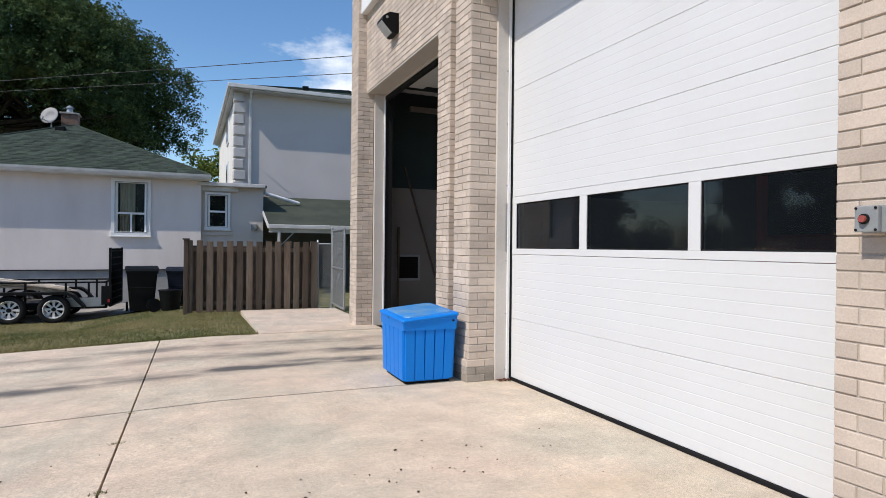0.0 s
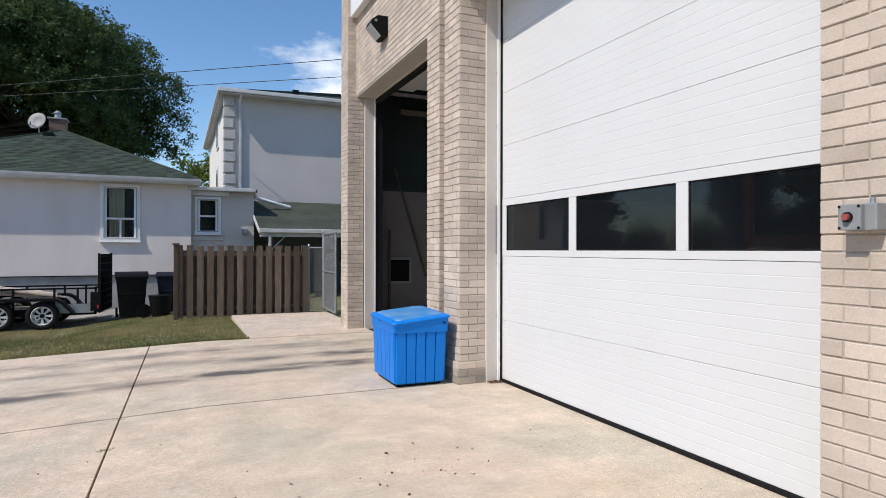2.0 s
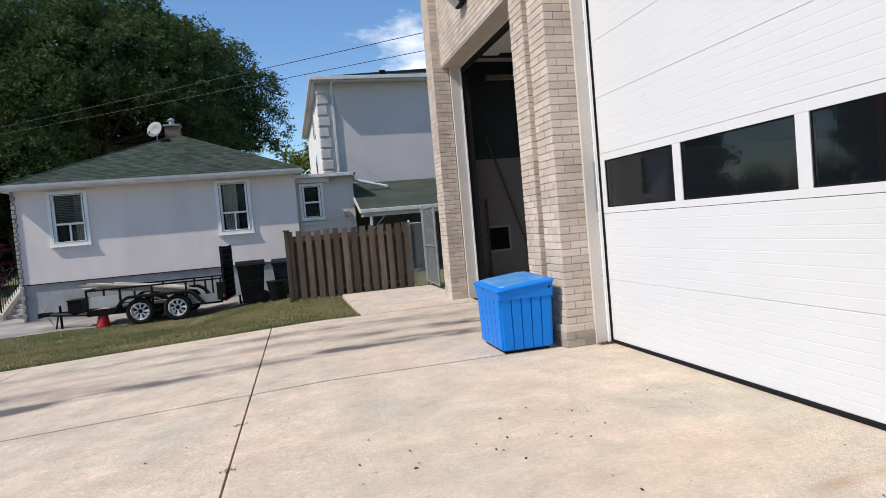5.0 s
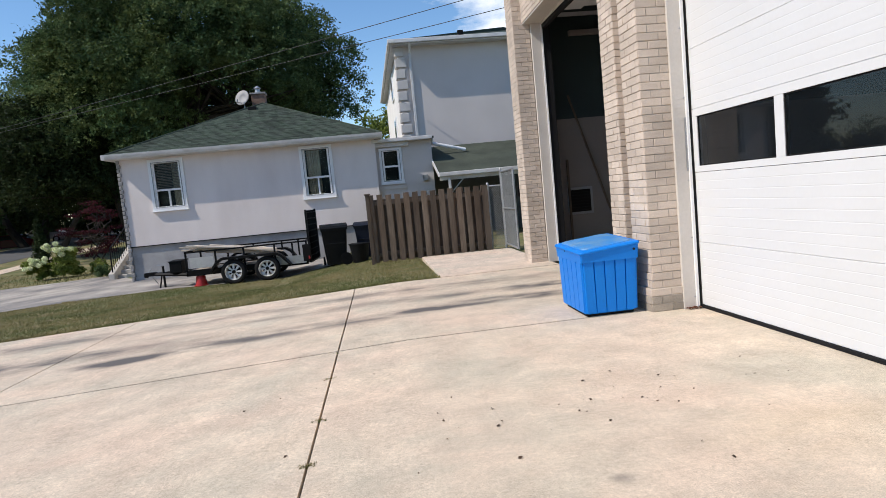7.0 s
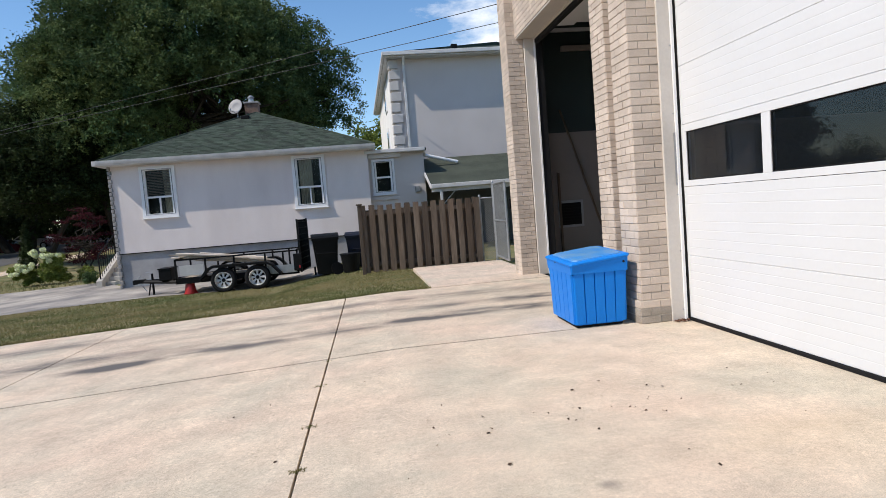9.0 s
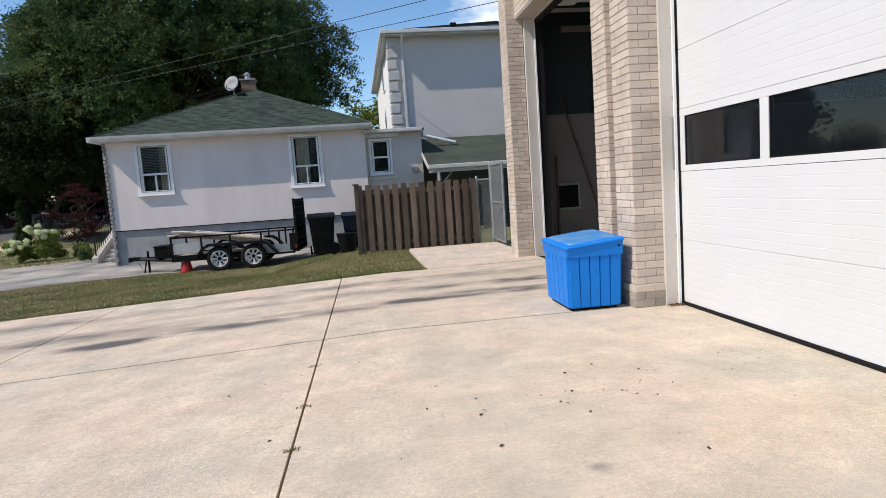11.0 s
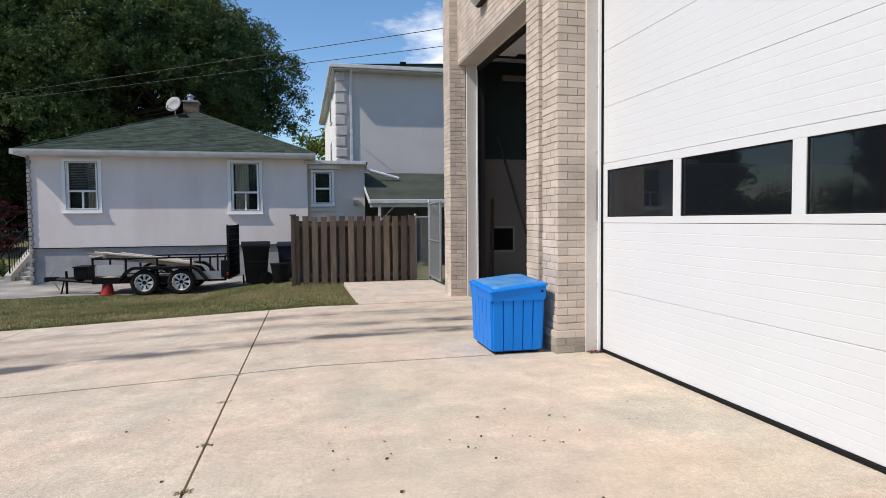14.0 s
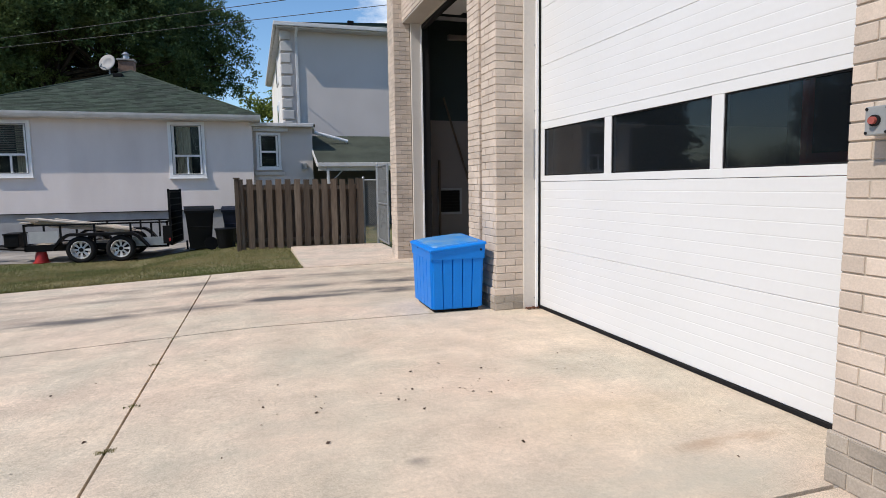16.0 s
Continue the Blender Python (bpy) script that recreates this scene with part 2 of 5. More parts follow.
def concrete(name, c1, c2, stains):
    """Broom-finished apron concrete with warm and pale clouds, and soot streaks along x."""
    m = mat(name, c1, 0.9, 0.10, 1.1, 48, 0.25, tint=c2)
    n, l = m.node_tree.nodes, m.node_tree.links
    hsv, b = n[m["hsv"]], n["Principled BSDF"]
    geo = n.new("ShaderNodeNewGeometry")
    sep = n.new("ShaderNodeSeparateXYZ")
    l.new(geo.outputs["Position"], sep.inputs["Vector"])
    mp, no = n.new("ShaderNodeMapping"), n.new("ShaderNodeTexNoise")
    mp.inputs["Scale"].default_value = (1.5, 3.2, 1)
    no.inputs["Scale"].default_value, no.inputs["Detail"].default_value = 1.0, 6
    l.new(geo.outputs["Position"], mp.inputs["Vector"]), l.new(mp.outputs["Vector"], no.inputs["Vector"])
    # warm wash patches
    no2 = n.new("ShaderNodeTexNoise")
    no2.inputs["Scale"].default_value, no2.inputs["Detail"].default_value, no2.inputs["Roughness"].default_value = 0.8, 8, 0.55
    l.new(geo.outputs["Position"], no2.inputs["Vector"])
    r2 = n.new("ShaderNodeMapRange")
    r2.inputs["From Min"].default_value, r2.inputs["From Max"].default_value, r2.inputs["To Max"].default_value = 0.40, 0.72, 0.75
    pk = n.new("ShaderNodeMixRGB")
    pk.inputs["Color2"].default_value = (0.70, 0.53, 0.41, 1)
    l.new(no2.outputs["Fac"], r2.inputs["Value"]), l.new(r2.outputs["Result"], pk.inputs["Fac"]), l.new(hsv.outputs["Color"], pk.inputs["Color1"])
    last = pk.outputs["Color"]
    # grey-green washed patches
    no3, r3, gk, off = n.new("ShaderNodeTexNoise"), n.new("ShaderNodeMapRange"), n.new("ShaderNodeMixRGB"), n.new("ShaderNodeMapping")
    no3.inputs["Scale"].default_value, no3.inputs["Detail"].default_value, no3.inputs["Roughness"].default_value = 0.9, 9, 0.62
    off.inputs["Location"].default_value = (7.3, 2.1, 0)
    r3.inputs["From Min"].default_value, r3.inputs["From Max"].default_value, r3.inputs["To Max"].default_value = 0.5, 0.72, 0.6
    gk.inputs["Color2"].default_value = (0.50, 0.475, 0.375, 1)
    l.new(geo.outputs["Position"], off.inputs["Vector"]), l.new(off.outputs["Vector"], no3.inputs["Vector"])
    l.new(no3.outputs["Fac"], r3.inputs["Value"]), l.new(r3.outputs["Result"], gk.inputs["Fac"]), l.new(last, gk.inputs["Color1"])
    last = gk.outputs["Color"]
    # blotches, grit and pits
    for sc, det, lo, hi, a0, a1 in ((2.6, 10, 0.3, 0.7, 0.84, 1.09), (9, 8, 0.3, 0.7, 0.93, 1.06), (34, 4, 0.3, 0.7, 0.87, 1.10), (150, 2, 0.3, 0.7, 0.66, 1.20)):
        nz, rz, mz = n.new("ShaderNodeTexNoise"), n.new("ShaderNodeMapRange"), n.new("ShaderNodeMixRGB")
        nz.inputs["Scale"].default_value, nz.inputs["Detail"].default_value = sc, det
        rz.inputs["From Min"].default_value, rz.inputs["From Max"].default_value, rz.inputs["To Min"].default_value, rz.inputs["To Max"].default_value = lo, hi, a0, a1
        rz.clamp = False
        mz.blend_type, mz.inputs["Fac"].default_value = "MULTIPLY", 1.0
        l.new(geo.outputs["Position"], nz.inputs["Vector"]), l.new(nz.outputs["Fac"], rz.inputs["Value"])
        l.new(last, mz.inputs["Color1"]), l.new(rz.outputs["Result"], mz.inputs["Color2"])
        last = mz.outputs["Color"]
    vo = n.new("ShaderNodeTexVoronoi")
    vo.inputs["Scale"].default_value = 52
    l.new(geo.outputs["Position"], vo.inputs["Vector"])
    rp = n.new("ShaderNodeMapRange")
    rp.inputs["From Min"].default_value, rp.inputs["From Max"].default_value, rp.inputs["To Min"].default_value, rp.inputs["To Max"].default_value = 0.05, 0.2, 0.42, 1.0
    l.new(vo.outputs["Distance"], rp.inputs["Value"])
    ml = n.new("ShaderNodeMixRGB")
    ml.blend_type, ml.inputs["Fac"].default_value = "MULTIPLY", 0.7
    l.new(last, ml.inputs["Color1"]), l.new(rp.outputs["Result"], ml.inputs["Color2"])
    last = ml.outputs["Color"]
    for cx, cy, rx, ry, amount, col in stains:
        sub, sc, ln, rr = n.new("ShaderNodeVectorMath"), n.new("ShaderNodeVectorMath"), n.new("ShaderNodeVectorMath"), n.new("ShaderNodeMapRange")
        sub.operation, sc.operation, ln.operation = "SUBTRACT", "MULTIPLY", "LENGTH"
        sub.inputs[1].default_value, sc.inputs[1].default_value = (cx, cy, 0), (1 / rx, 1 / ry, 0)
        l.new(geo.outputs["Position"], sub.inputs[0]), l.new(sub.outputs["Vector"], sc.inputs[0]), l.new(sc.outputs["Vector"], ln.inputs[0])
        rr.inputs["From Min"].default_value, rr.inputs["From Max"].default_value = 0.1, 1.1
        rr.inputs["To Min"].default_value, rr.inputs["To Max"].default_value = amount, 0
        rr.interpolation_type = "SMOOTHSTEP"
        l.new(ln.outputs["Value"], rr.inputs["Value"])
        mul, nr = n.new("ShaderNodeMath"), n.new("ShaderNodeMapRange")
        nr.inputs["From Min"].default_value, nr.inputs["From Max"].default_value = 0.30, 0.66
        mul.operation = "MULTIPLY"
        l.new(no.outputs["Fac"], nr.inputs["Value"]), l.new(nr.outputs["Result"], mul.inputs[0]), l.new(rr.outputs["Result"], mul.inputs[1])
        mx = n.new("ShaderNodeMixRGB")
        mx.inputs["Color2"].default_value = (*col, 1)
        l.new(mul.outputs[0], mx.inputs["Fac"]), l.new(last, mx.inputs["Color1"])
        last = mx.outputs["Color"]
    l.new(last, b.inputs["Base Color"])
    return m


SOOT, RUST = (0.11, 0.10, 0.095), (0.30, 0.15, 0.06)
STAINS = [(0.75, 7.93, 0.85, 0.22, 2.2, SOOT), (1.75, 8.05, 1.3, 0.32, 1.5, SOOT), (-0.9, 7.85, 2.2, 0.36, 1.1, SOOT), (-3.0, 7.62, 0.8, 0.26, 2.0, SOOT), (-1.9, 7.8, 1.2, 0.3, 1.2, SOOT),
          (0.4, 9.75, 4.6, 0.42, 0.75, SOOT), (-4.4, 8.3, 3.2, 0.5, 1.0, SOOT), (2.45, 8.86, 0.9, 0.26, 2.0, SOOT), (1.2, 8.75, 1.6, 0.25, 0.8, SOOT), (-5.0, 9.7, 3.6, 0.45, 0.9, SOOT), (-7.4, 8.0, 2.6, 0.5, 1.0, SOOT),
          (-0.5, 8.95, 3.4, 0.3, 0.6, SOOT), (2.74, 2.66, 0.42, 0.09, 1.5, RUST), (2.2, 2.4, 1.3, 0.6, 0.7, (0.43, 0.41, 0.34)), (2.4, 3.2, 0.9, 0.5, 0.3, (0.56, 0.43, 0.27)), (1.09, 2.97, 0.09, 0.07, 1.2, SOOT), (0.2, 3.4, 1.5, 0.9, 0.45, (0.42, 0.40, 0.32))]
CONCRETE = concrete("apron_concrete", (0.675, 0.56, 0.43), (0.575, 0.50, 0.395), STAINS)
PADMAT = concrete("pale_pad_concrete", (0.66, 0.555, 0.45), (0.64, 0.535, 0.43), [])


# ---- building helpers ----
def box(bm, x0, x1, y0, y1, z0, z1, bevel=0.0):
    r = bmesh.ops.create_cube(bm, size=1, matrix=Matrix.Translation(((x0 + x1) / 2, (y0 + y1) / 2, (z0 + z1) / 2)) @ Matrix.Diagonal((abs(x1 - x0), abs(y1 - y0), abs(z1 - z0), 1)))
    if bevel:
        es = list({e for v in r["verts"] for e in v.link_edges})
        bmesh.ops.bevel(bm, geom=es, offset=bevel, segments=2, affect="EDGES", profile=0.6)
    return bm


def cyl(bm, a, b, r0, r1=None, seg=14, caps=True):
    a, b = Vector(a), Vector(b)
    q = (b - a).to_track_quat("Z", "Y").to_matrix().to_4x4()
    bmesh.ops.create_cone(bm, cap_ends=caps, segments=seg, radius1=r0, radius2=r0 if r1 is None else r1, depth=(b - a).length, matrix=Matrix.Translation((a + b) / 2) @ q)
    return bm


def prism(bm, pts, way):
    """A solid from an outline of 3D points, pushed along a vector."""
    low = [bm.verts.new(p) for p in pts]
    high = [bm.verts.new(Vector(p) + Vector(way)) for p in pts]
    bm.faces.new(low[::-1]), bm.faces.new(high)
    for i in range(len(pts)):
        j = (i + 1) % len(pts)
        bm.faces.new((low[i], low[j], high[j], high[i]))
    bmesh.ops.recalc_face_normals(bm, faces=bm.faces[:])
    return bm


def mesh(name, bm, material, smooth=False):
    me = bpy.data.meshes.new(name)
    bmesh.ops.recalc_face_normals(bm, faces=bm.faces[:])
    bm.to_mesh(me)
    bm.free()
    me.materials.append(material)
    if smooth:
        for p in me.polygons:
            p.use_smooth = True
    return me


def part(name, bm, material, parent=None, label="", smooth=False):
    ob = new(name, mesh(name, bm, material, smooth))
    if parent is not None:
        ob.parent = parent
    if label:
        ob["label"] = label
    return ob


def thing(name, label, category, at=(0, 0, 0), turn=0, group="", kind=""):
    ob = new(name)
    ob.empty_display_size = 0.2
    ob.matrix_world = pose(*at, 0, 0, turn)
    return tagged(ob, label, category, group, kind)


def B(*a, **k):
    return box(bmesh.new(), *a, **k)


def C(*a, **k):
    return cyl(bmesh.new(), *a, **k)


def pane(a, b, c, d):
    """One glass surface from its four corners, facing the way the order turns."""
    bm = bmesh.new()
    bm.faces.new([bm.verts.new(p) for p in (a, b, c, d)])
    return bm


def glaze(bm, material, parent, label=""):
    me = bpy.data.meshes.new("pane")
    bm.to_mesh(me)
    bm.free()
    me.materials.append(material)
    ob = new("pane", me)
    ob.parent = parent
    if label:
        ob["label"] = label
    return ob


def slab(name, bm, material, label="", category=""):
    return tagged(part(name, bm, material), label, category, kind="structure")


# ---- ground ----
def fall(x):
    """The apron's fall towards the street."""
    return -0.04 * min(max(0.3 - x, 0), 14)


def ground_z(x, y):
    a = fall(x)
    low = min(-0.06 - 0.33 * min(max((0.25 - x) / 2.6, 0), 1), a - 0.06)
    k = min(max((y - 10.75) / 5.25, 0), 1)
    return a + (low - a) * k * k * (3 - 2 * k) + 0.04 * min(max(y - 34, 0), 40)


def sheet(name, xs, ys, zfun, material, label, category, depth=0.0):
    bm = bmesh.new()
    g = [[bm.verts.new((x, y, zfun(x, y))) for x in xs] for y in ys]
    for i in range(len(ys) - 1):
        for j in range(len(xs) - 1):
            bm.faces.new((g[i][j], g[i][j + 1], g[i + 1][j + 1], g[i + 1][j]))
    if depth:
        r = bmesh.ops.extrude_face_region(bm, geom=bm.faces[:])
        bmesh.ops.translate(bm, vec=(0, 0, -depth), verts=[v for v in r["geom"] if isinstance(v, bmesh.types.BMVert)])
    return slab(name, bm, material, label, category)


EDGE = 10.75  # where the apron meets the lawn
XS = [-900, -300, -120, -60, -40, -30, -24] + [-20 + 0.5 * i for i in range(57)] + [12, 20, 40, 90, 300, 900]
YS = [-900, -300, -100, -50, -30, -20, -14, -8, -4, 0, 3, 6, 8, 9.5, 10.3, 10.74, 10.76] + [10.8 + 0.4 * i for i in range(30)] + [24, 27, 32, 34, 40, 50, 60, 74, 100, 300, 900]
sheet("ground", XS, YS, lambda x, y: ground_z(x, y) - (0.07 if y < EDGE and x < 20 and x > -24 else 0.0) - (0.12 if x > 1.0 and EDGE < y < 15.2 and x < 4 else 0), GRASS, "patchy sunlit lawn sloping down to the neighbouring drive", "lawn")

# concrete apron, cast in bays with open joints
apron = thing("pavement", "pale sun-bleached concrete apron with soot streaks", "concrete apron", kind="structure")
JX, JY = [-24, -16.8, -12.4, -8.2, -4.05, -0.449, 3.55], [-14, -10.5, -6.3, -2.1, 2.1, 6.38, EDGE]


def skew(x, y):
    """The long joints run a little off the building's line."""
    return x + 0.0165 * (y - 6.4) if x < 3 else x


for i in range(len(JX) - 1):
    for j in range(len(JY) - 1):
        bm, gap = bmesh.new(), 0.0085
        x0, x1, y0, y1 = JX[i] + gap, JX[i + 1] - gap, JY[j] + 1.7 * gap, JY[j + 1] - (1.7 * gap if j < len(JY) - 2 else 0)
        xs = sorted({x0, x1, *(v for v in (0.3, -13.7) if x0 < v < x1)})
        g = [[bm.verts.new((skew(x, y), y, fall(x))) for x in xs] for y in (y0, y1)]
        for k in range(len(xs) - 1):
            bm.faces.new((g[0][k], g[0][k + 1], g[1][k + 1], g[1][k]))
        r = bmesh.ops.extrude_face_region(bm, geom=bm.faces[:])
        bmesh.ops.translate(bm, vec=(0, 0, -0.12), verts=[v for v in r["geom"] if isinstance(v, bmesh.types.BMVert)])
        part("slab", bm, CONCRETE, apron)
bm = bmesh.new()
g = [[bm.verts.new((x, y, fall(x) - 0.035)) for x in (-24, -13.7, 0.3, 3.55)] for y in (-14, EDGE)]
for k in range(3):
    bm.faces.new((g[0][k], g[0][k + 1], g[1][k + 1], g[1][k]))
part("joint_filler", bm, mat("joint_dirt", (0.035, 0.03, 0.025), 0.95, 0.2, 5, 60, 0.2), apron, "dark joint filler")
pad = slab("pavement_pad", box(bmesh.new(), 1.14, 3.3, EDGE + 0.01, 14.6, -0.2, 0.012, bevel=0.012), PADMAT, "smooth pale concrete pad beside the brick pier", "concrete pad")

# neighbouring drive
bm = bmesh.new()
near = [(-30, 15.4), (-16, 16.0), (-11, 16.5), (-9.0, 16.65), (-7.4, 16.85), (-5.7, 17.3), (-4.4, 17.1), (-2.5, 16.95), (-0.9, 17.6)]
far = [(-30, 25.2), (-16, 25.3), (-12.2, 25.5), (-10.4, 25.3), (-8.9, 23.0), (-7.6, 20.75), (-4.4, 20.72), (-2.5, 20.72), (-0.9, 20.72)]
rows = [[bm.verts.new((a[0] + (b[0] - a[0]) * k, a[1] + (b[1] - a[1]) * k, ground_z(a[0] + (b[0] - a[0]) * k, a[1] + (b[1] - a[1]) * k) + 0.012)) for k in [q / 10 for q in range(11)]] for a, b in zip(near, far)]
for r0, r1 in zip(rows, rows[1:]):
    for k in range(10):
        bm.faces.new((r0[k], r1[k], r1[k + 1], r0[k + 1]))
slab("road_drive", bm, ASPHALT, "worn light grey asphalt driveway beside the bungalow", "driveway")
bm = bmesh.new()
q = [[bm.verts.new((x, y, ground_z(x, y) + 0.02)) for x in (-31, -30, -24)] for y in (-200, 0, 10.75, 12, 14, 16, 34, 74, 300)]
for a, b in zip(q, q[1:]):
    for k in range(2):
        bm.faces.new((a[k], a[k + 1], b[k + 1], b[k]))
slab("road", bm, ROADMAT, "grey asphalt street beyond the lawns", "road")
for x, y0, y1, w in ((-21.5, 22.6, 120, 1.4),):
    bm = bmesh.new()
    q = [[bm.verts.new((a, b, ground_z(a, b) + 0.02)) for a in (x, x + w)] for b in (y0, 34, 74, y1)]
    for a, b in zip(q, q[1:]):
        bm.faces.new((a[0], a[1], b[1], b[0]))
    slab("pavement_walk", bm, PADMAT, "pale concrete sidewalk across the lawns", "sidewalk")

# grass blades: denser where the walk passes nearest
rng = np.random.default_rng(3)


def blades(name, n, x0, x1, y0, y1, size, label, keep=lambda x, y: True):
    vs, fs = [], []
    for x, y, a, h, lean in zip(rng.uniform(x0, x1, n), rng.uniform(y0, y1, n), rng.uniform(0, 6.28, n), rng.uniform(0.4, 1, n), rng.normal(0, 0.5, n)):
        if not keep(x, y):
            continue
        z, w, k = ground_z(x, y) - 0.005, 0.008 * size, len(vs)
        vs += [(x - w * math.cos(a), y - w * math.sin(a), z), (x + w * math.cos(a), y + w * math.sin(a), z), (x + lean * 0.05 * size, y + 0.02 * size, z + h * 0.05 * size)]
        fs.append((k, k + 1, k + 2))
    me = bpy.data.meshes.new(name)
    me.from_pydata(vs, [], fs)
    me.materials.append(BLADE)
    tagged(new(name, me), label, "grass", kind="stuff")


def on_lawn(x, y):
    line = 17.1 if x > -5.7 else 17.2 + (x + 5.7) * 0.16
    return y < line and not (x > 1.1 and y < 15.0)


blades("grass", 75000, -9.5, 1.6, EDGE + 0.02, 17.2, 0.9, "short dry green grass of the strip between two drives", on_lawn)
blades("grass", 3500, -9.5, 1.13, EDGE - 0.015, EDGE + 0.1, 1.1, "ragged grass along the concrete edge", lambda x, y: True)
blades("grass", 9000, -26, -8.5, 23.2, 34, 2.2, "sunlit front lawn of the bungalow", lambda x, y: y > 25.7)
for x, y, n in ((-0.495, 3.70, 90), (-0.482, 4.42, 55), (-0.466, 5.42, 30), (-0.452, 6.3, 12), (-0.503, 3.05, 40)):
    blades("weed", n, x - 0.05, x + 0.05, y - 0.025, y + 0.025, 0.5, "small weed growing in the slab joint")

# dry leaf scraps on the concrete
scraps = np.random.default_rng(11)
bm = bmesh.new()
for k in range(64):
    x, y = scraps.uniform(-1.2, 3.1), scraps.uniform(2.4, 5.4)
    if k > 22:
        x, y = scraps.uniform(0.3, 2.8), scraps.normal(3.98, 0.22)
    r, a = scraps.uniform(0.005, 0.012) * (1.45 if k % 3 == 0 else 0.9), scraps.uniform(0, 6.28)
    z = fall(x) + 0.003
    pts = [bm.verts.new((x + r * math.cos(a + q) * (1.5 if q < 1 else 0.7), y + r * math.sin(a + q) * 0.9, z + (0.006 if q < 2 else 0))) for q in (0, 1.5, 3.1, 4.6)]
    bm.faces.new(pts)
tagged(part("leaf_litter", bm, mat("dry_leaf", (0.085, 0.05, 0.03), 0.9, 0.2, 5, 50, 0, island=0.5)), "small dry brown leaf scraps scattered on the concrete", "leaf litter", kind="stuff")

bm = bmesh.new()
for k in range(60):
    x, y, r, a = scraps.uniform(3.2, 3.38), scraps.uniform(6.15, 6.24), scraps.uniform(0.008, 0.02), scraps.uniform(0, 6.28)
    pts = [bm.verts.new((x + r * math.cos(a + q), y + r * math.sin(a + q), 0.004 + scraps.uniform(0, 0.02))) for q in (0, 1.5, 3.1, 4.6)]
    bm.faces.new(pts)
tagged(part("leaf_litter", bm, mat("rotting_leaf", (0.16, 0.06, 0.03), 0.9, 0.2, 5, 50, 0, island=0.5)), "brown leaf debris at the foot of the door jamb", "leaf litter", kind="stuff")

# ---- the brick building ----
FRONT, PANEL, REVEAL = 2.86, 3.10, 3.40
COURSE, LONG, DEEP = 0.0825, 0.23, 0.05
BRICKS = {}


def brick_mesh(length, paint):
    size = round(length, 3)
    key = (size, paint.name)
    if key not in BRICKS:
        bm, w, h, c = bmesh.new(), size / 2 - 0.0046, COURSE / 2 - 0.0046, 0.003
        vs = [bm.verts.new((sx * (w - i), sz * (h - i), d)) for d, i in ((0, c), (-c, 0), (-DEEP, 0)) for sx, sz in ((-1, -1), (1, -1), (1, 1), (-1, 1))]
        bm.faces.new(vs[:4])
        for k in (0, 4):
            for i in range(4):
                j = (i + 1) % 4
                bm.faces.new((vs[k + i], vs[k + j], vs[k + 4 + j], vs[k + 4 + i]))
        BRICKS[key] = mesh("brick", bm, paint)
    return BRICKS[key]


FACES = []


def brick_face(wall, start, along, out, width, z0, z1, phase=0.0, paint=BRICK):
    """Queues the bricks of one upright face: start is its lower corner, along runs over it and out points from it."""
    FACES.append((wall, Vector(start), Vector(along), Vector(out), width, z0, z1, phase, paint))


def lay_bricks():
    rb = random.Random(5)
    for wall, start, along, out, width, z0, z1, phase, paint in FACES:
        turn = Matrix((along, Vector((0, 0, 1)), out)).transposed().to_4x4()
        for k in range(int(round((z1 - z0) / COURSE))):
            a, step = 0.0, ((LONG / 2 if (k + int(phase)) % 2 else LONG))
            while a < width - 0.004:
                e = min(a + step, width)
                if width - e < 0.05:
                    e = width
                ob = new("brick", brick_mesh(e - a, paint))
                ob.matrix_world = Matrix.Translation(start + along * (a + e) / 2 + Vector((0, 0, z0 + (k + 0.5) * COURSE)) + out * (0.002 + rb.uniform(-0.0022, 0.0022))) @ turn @ Matrix.Rotation(rb.uniform(-0.006, 0.006), 4, "Z")
                ob.parent = wall
                a, step = e, LONG


def wall_core(name, x0, x1, y0, y1, z0, z1, label):
    return slab(name, B(x0, x1, y0, y1, z0, z1), MORTAR, label, "brick wall")


TOP = 6.9
S = 0.006
P1F, P1Y, PL = 2.888, 6.69, 3 * COURSE  # front and far side of the middle pier, top of the plinth courses
GREYBRICK = mat("weathered_grey_brick", (0.37, 0.32, 0.265), 0.95, 0.16, 4.0, 90, 0.3, per=0.16, tint=(0.27, 0.24, 0.20), dist=0.004)
pier1 = wall_core("wall_1", P1F + S, 3.21, 6.27 + S, P1Y - S, -0.1, TOP, "buff brick pier between the two vehicle doors")
brick_face(pier1, (P1F, P1Y, 0), (0, -1, 0), (-1, 0, 0), P1Y - 6.27, PL, TOP, 1)
brick_face(pier1, (P1F, 6.27, 0), (1, 0, 0), (0, -1, 0), 0.335, PL, TOP, 1)
part("plinth", B(P1F - 0.03 + S, P1F + S, 6.25 + S, P1Y - S, -0.1, PL), MORTAR, pier1, "mortar of the projecting plinth courses")
part("plinth", B(P1F + S, 3.21, 6.25 + S, 6.27 + S, -0.1, PL), MORTAR, pier1)
for q0, q1, ph, pm in ((0, 2 * COURSE, 0, GREYBRICK), (2 * COURSE, PL, 0, BRICK)):
    brick_face(pier1, (P1F - 0.03, P1Y, 0), (0, -1, 0), (-1, 0, 0), P1Y - 6.25, q0, q1, ph, pm)
    brick_face(pier1, (P1F - 0.03, 6.25, 0), (1, 0, 0), (0, -1, 0), 0.36, q0, q1, ph, pm)
slab("wall_2", B(3.26, 3.6, 6.30, 7.62, -0.1, TOP), BRICK, "recessed brick wall strip behind the pier", "brick wall")
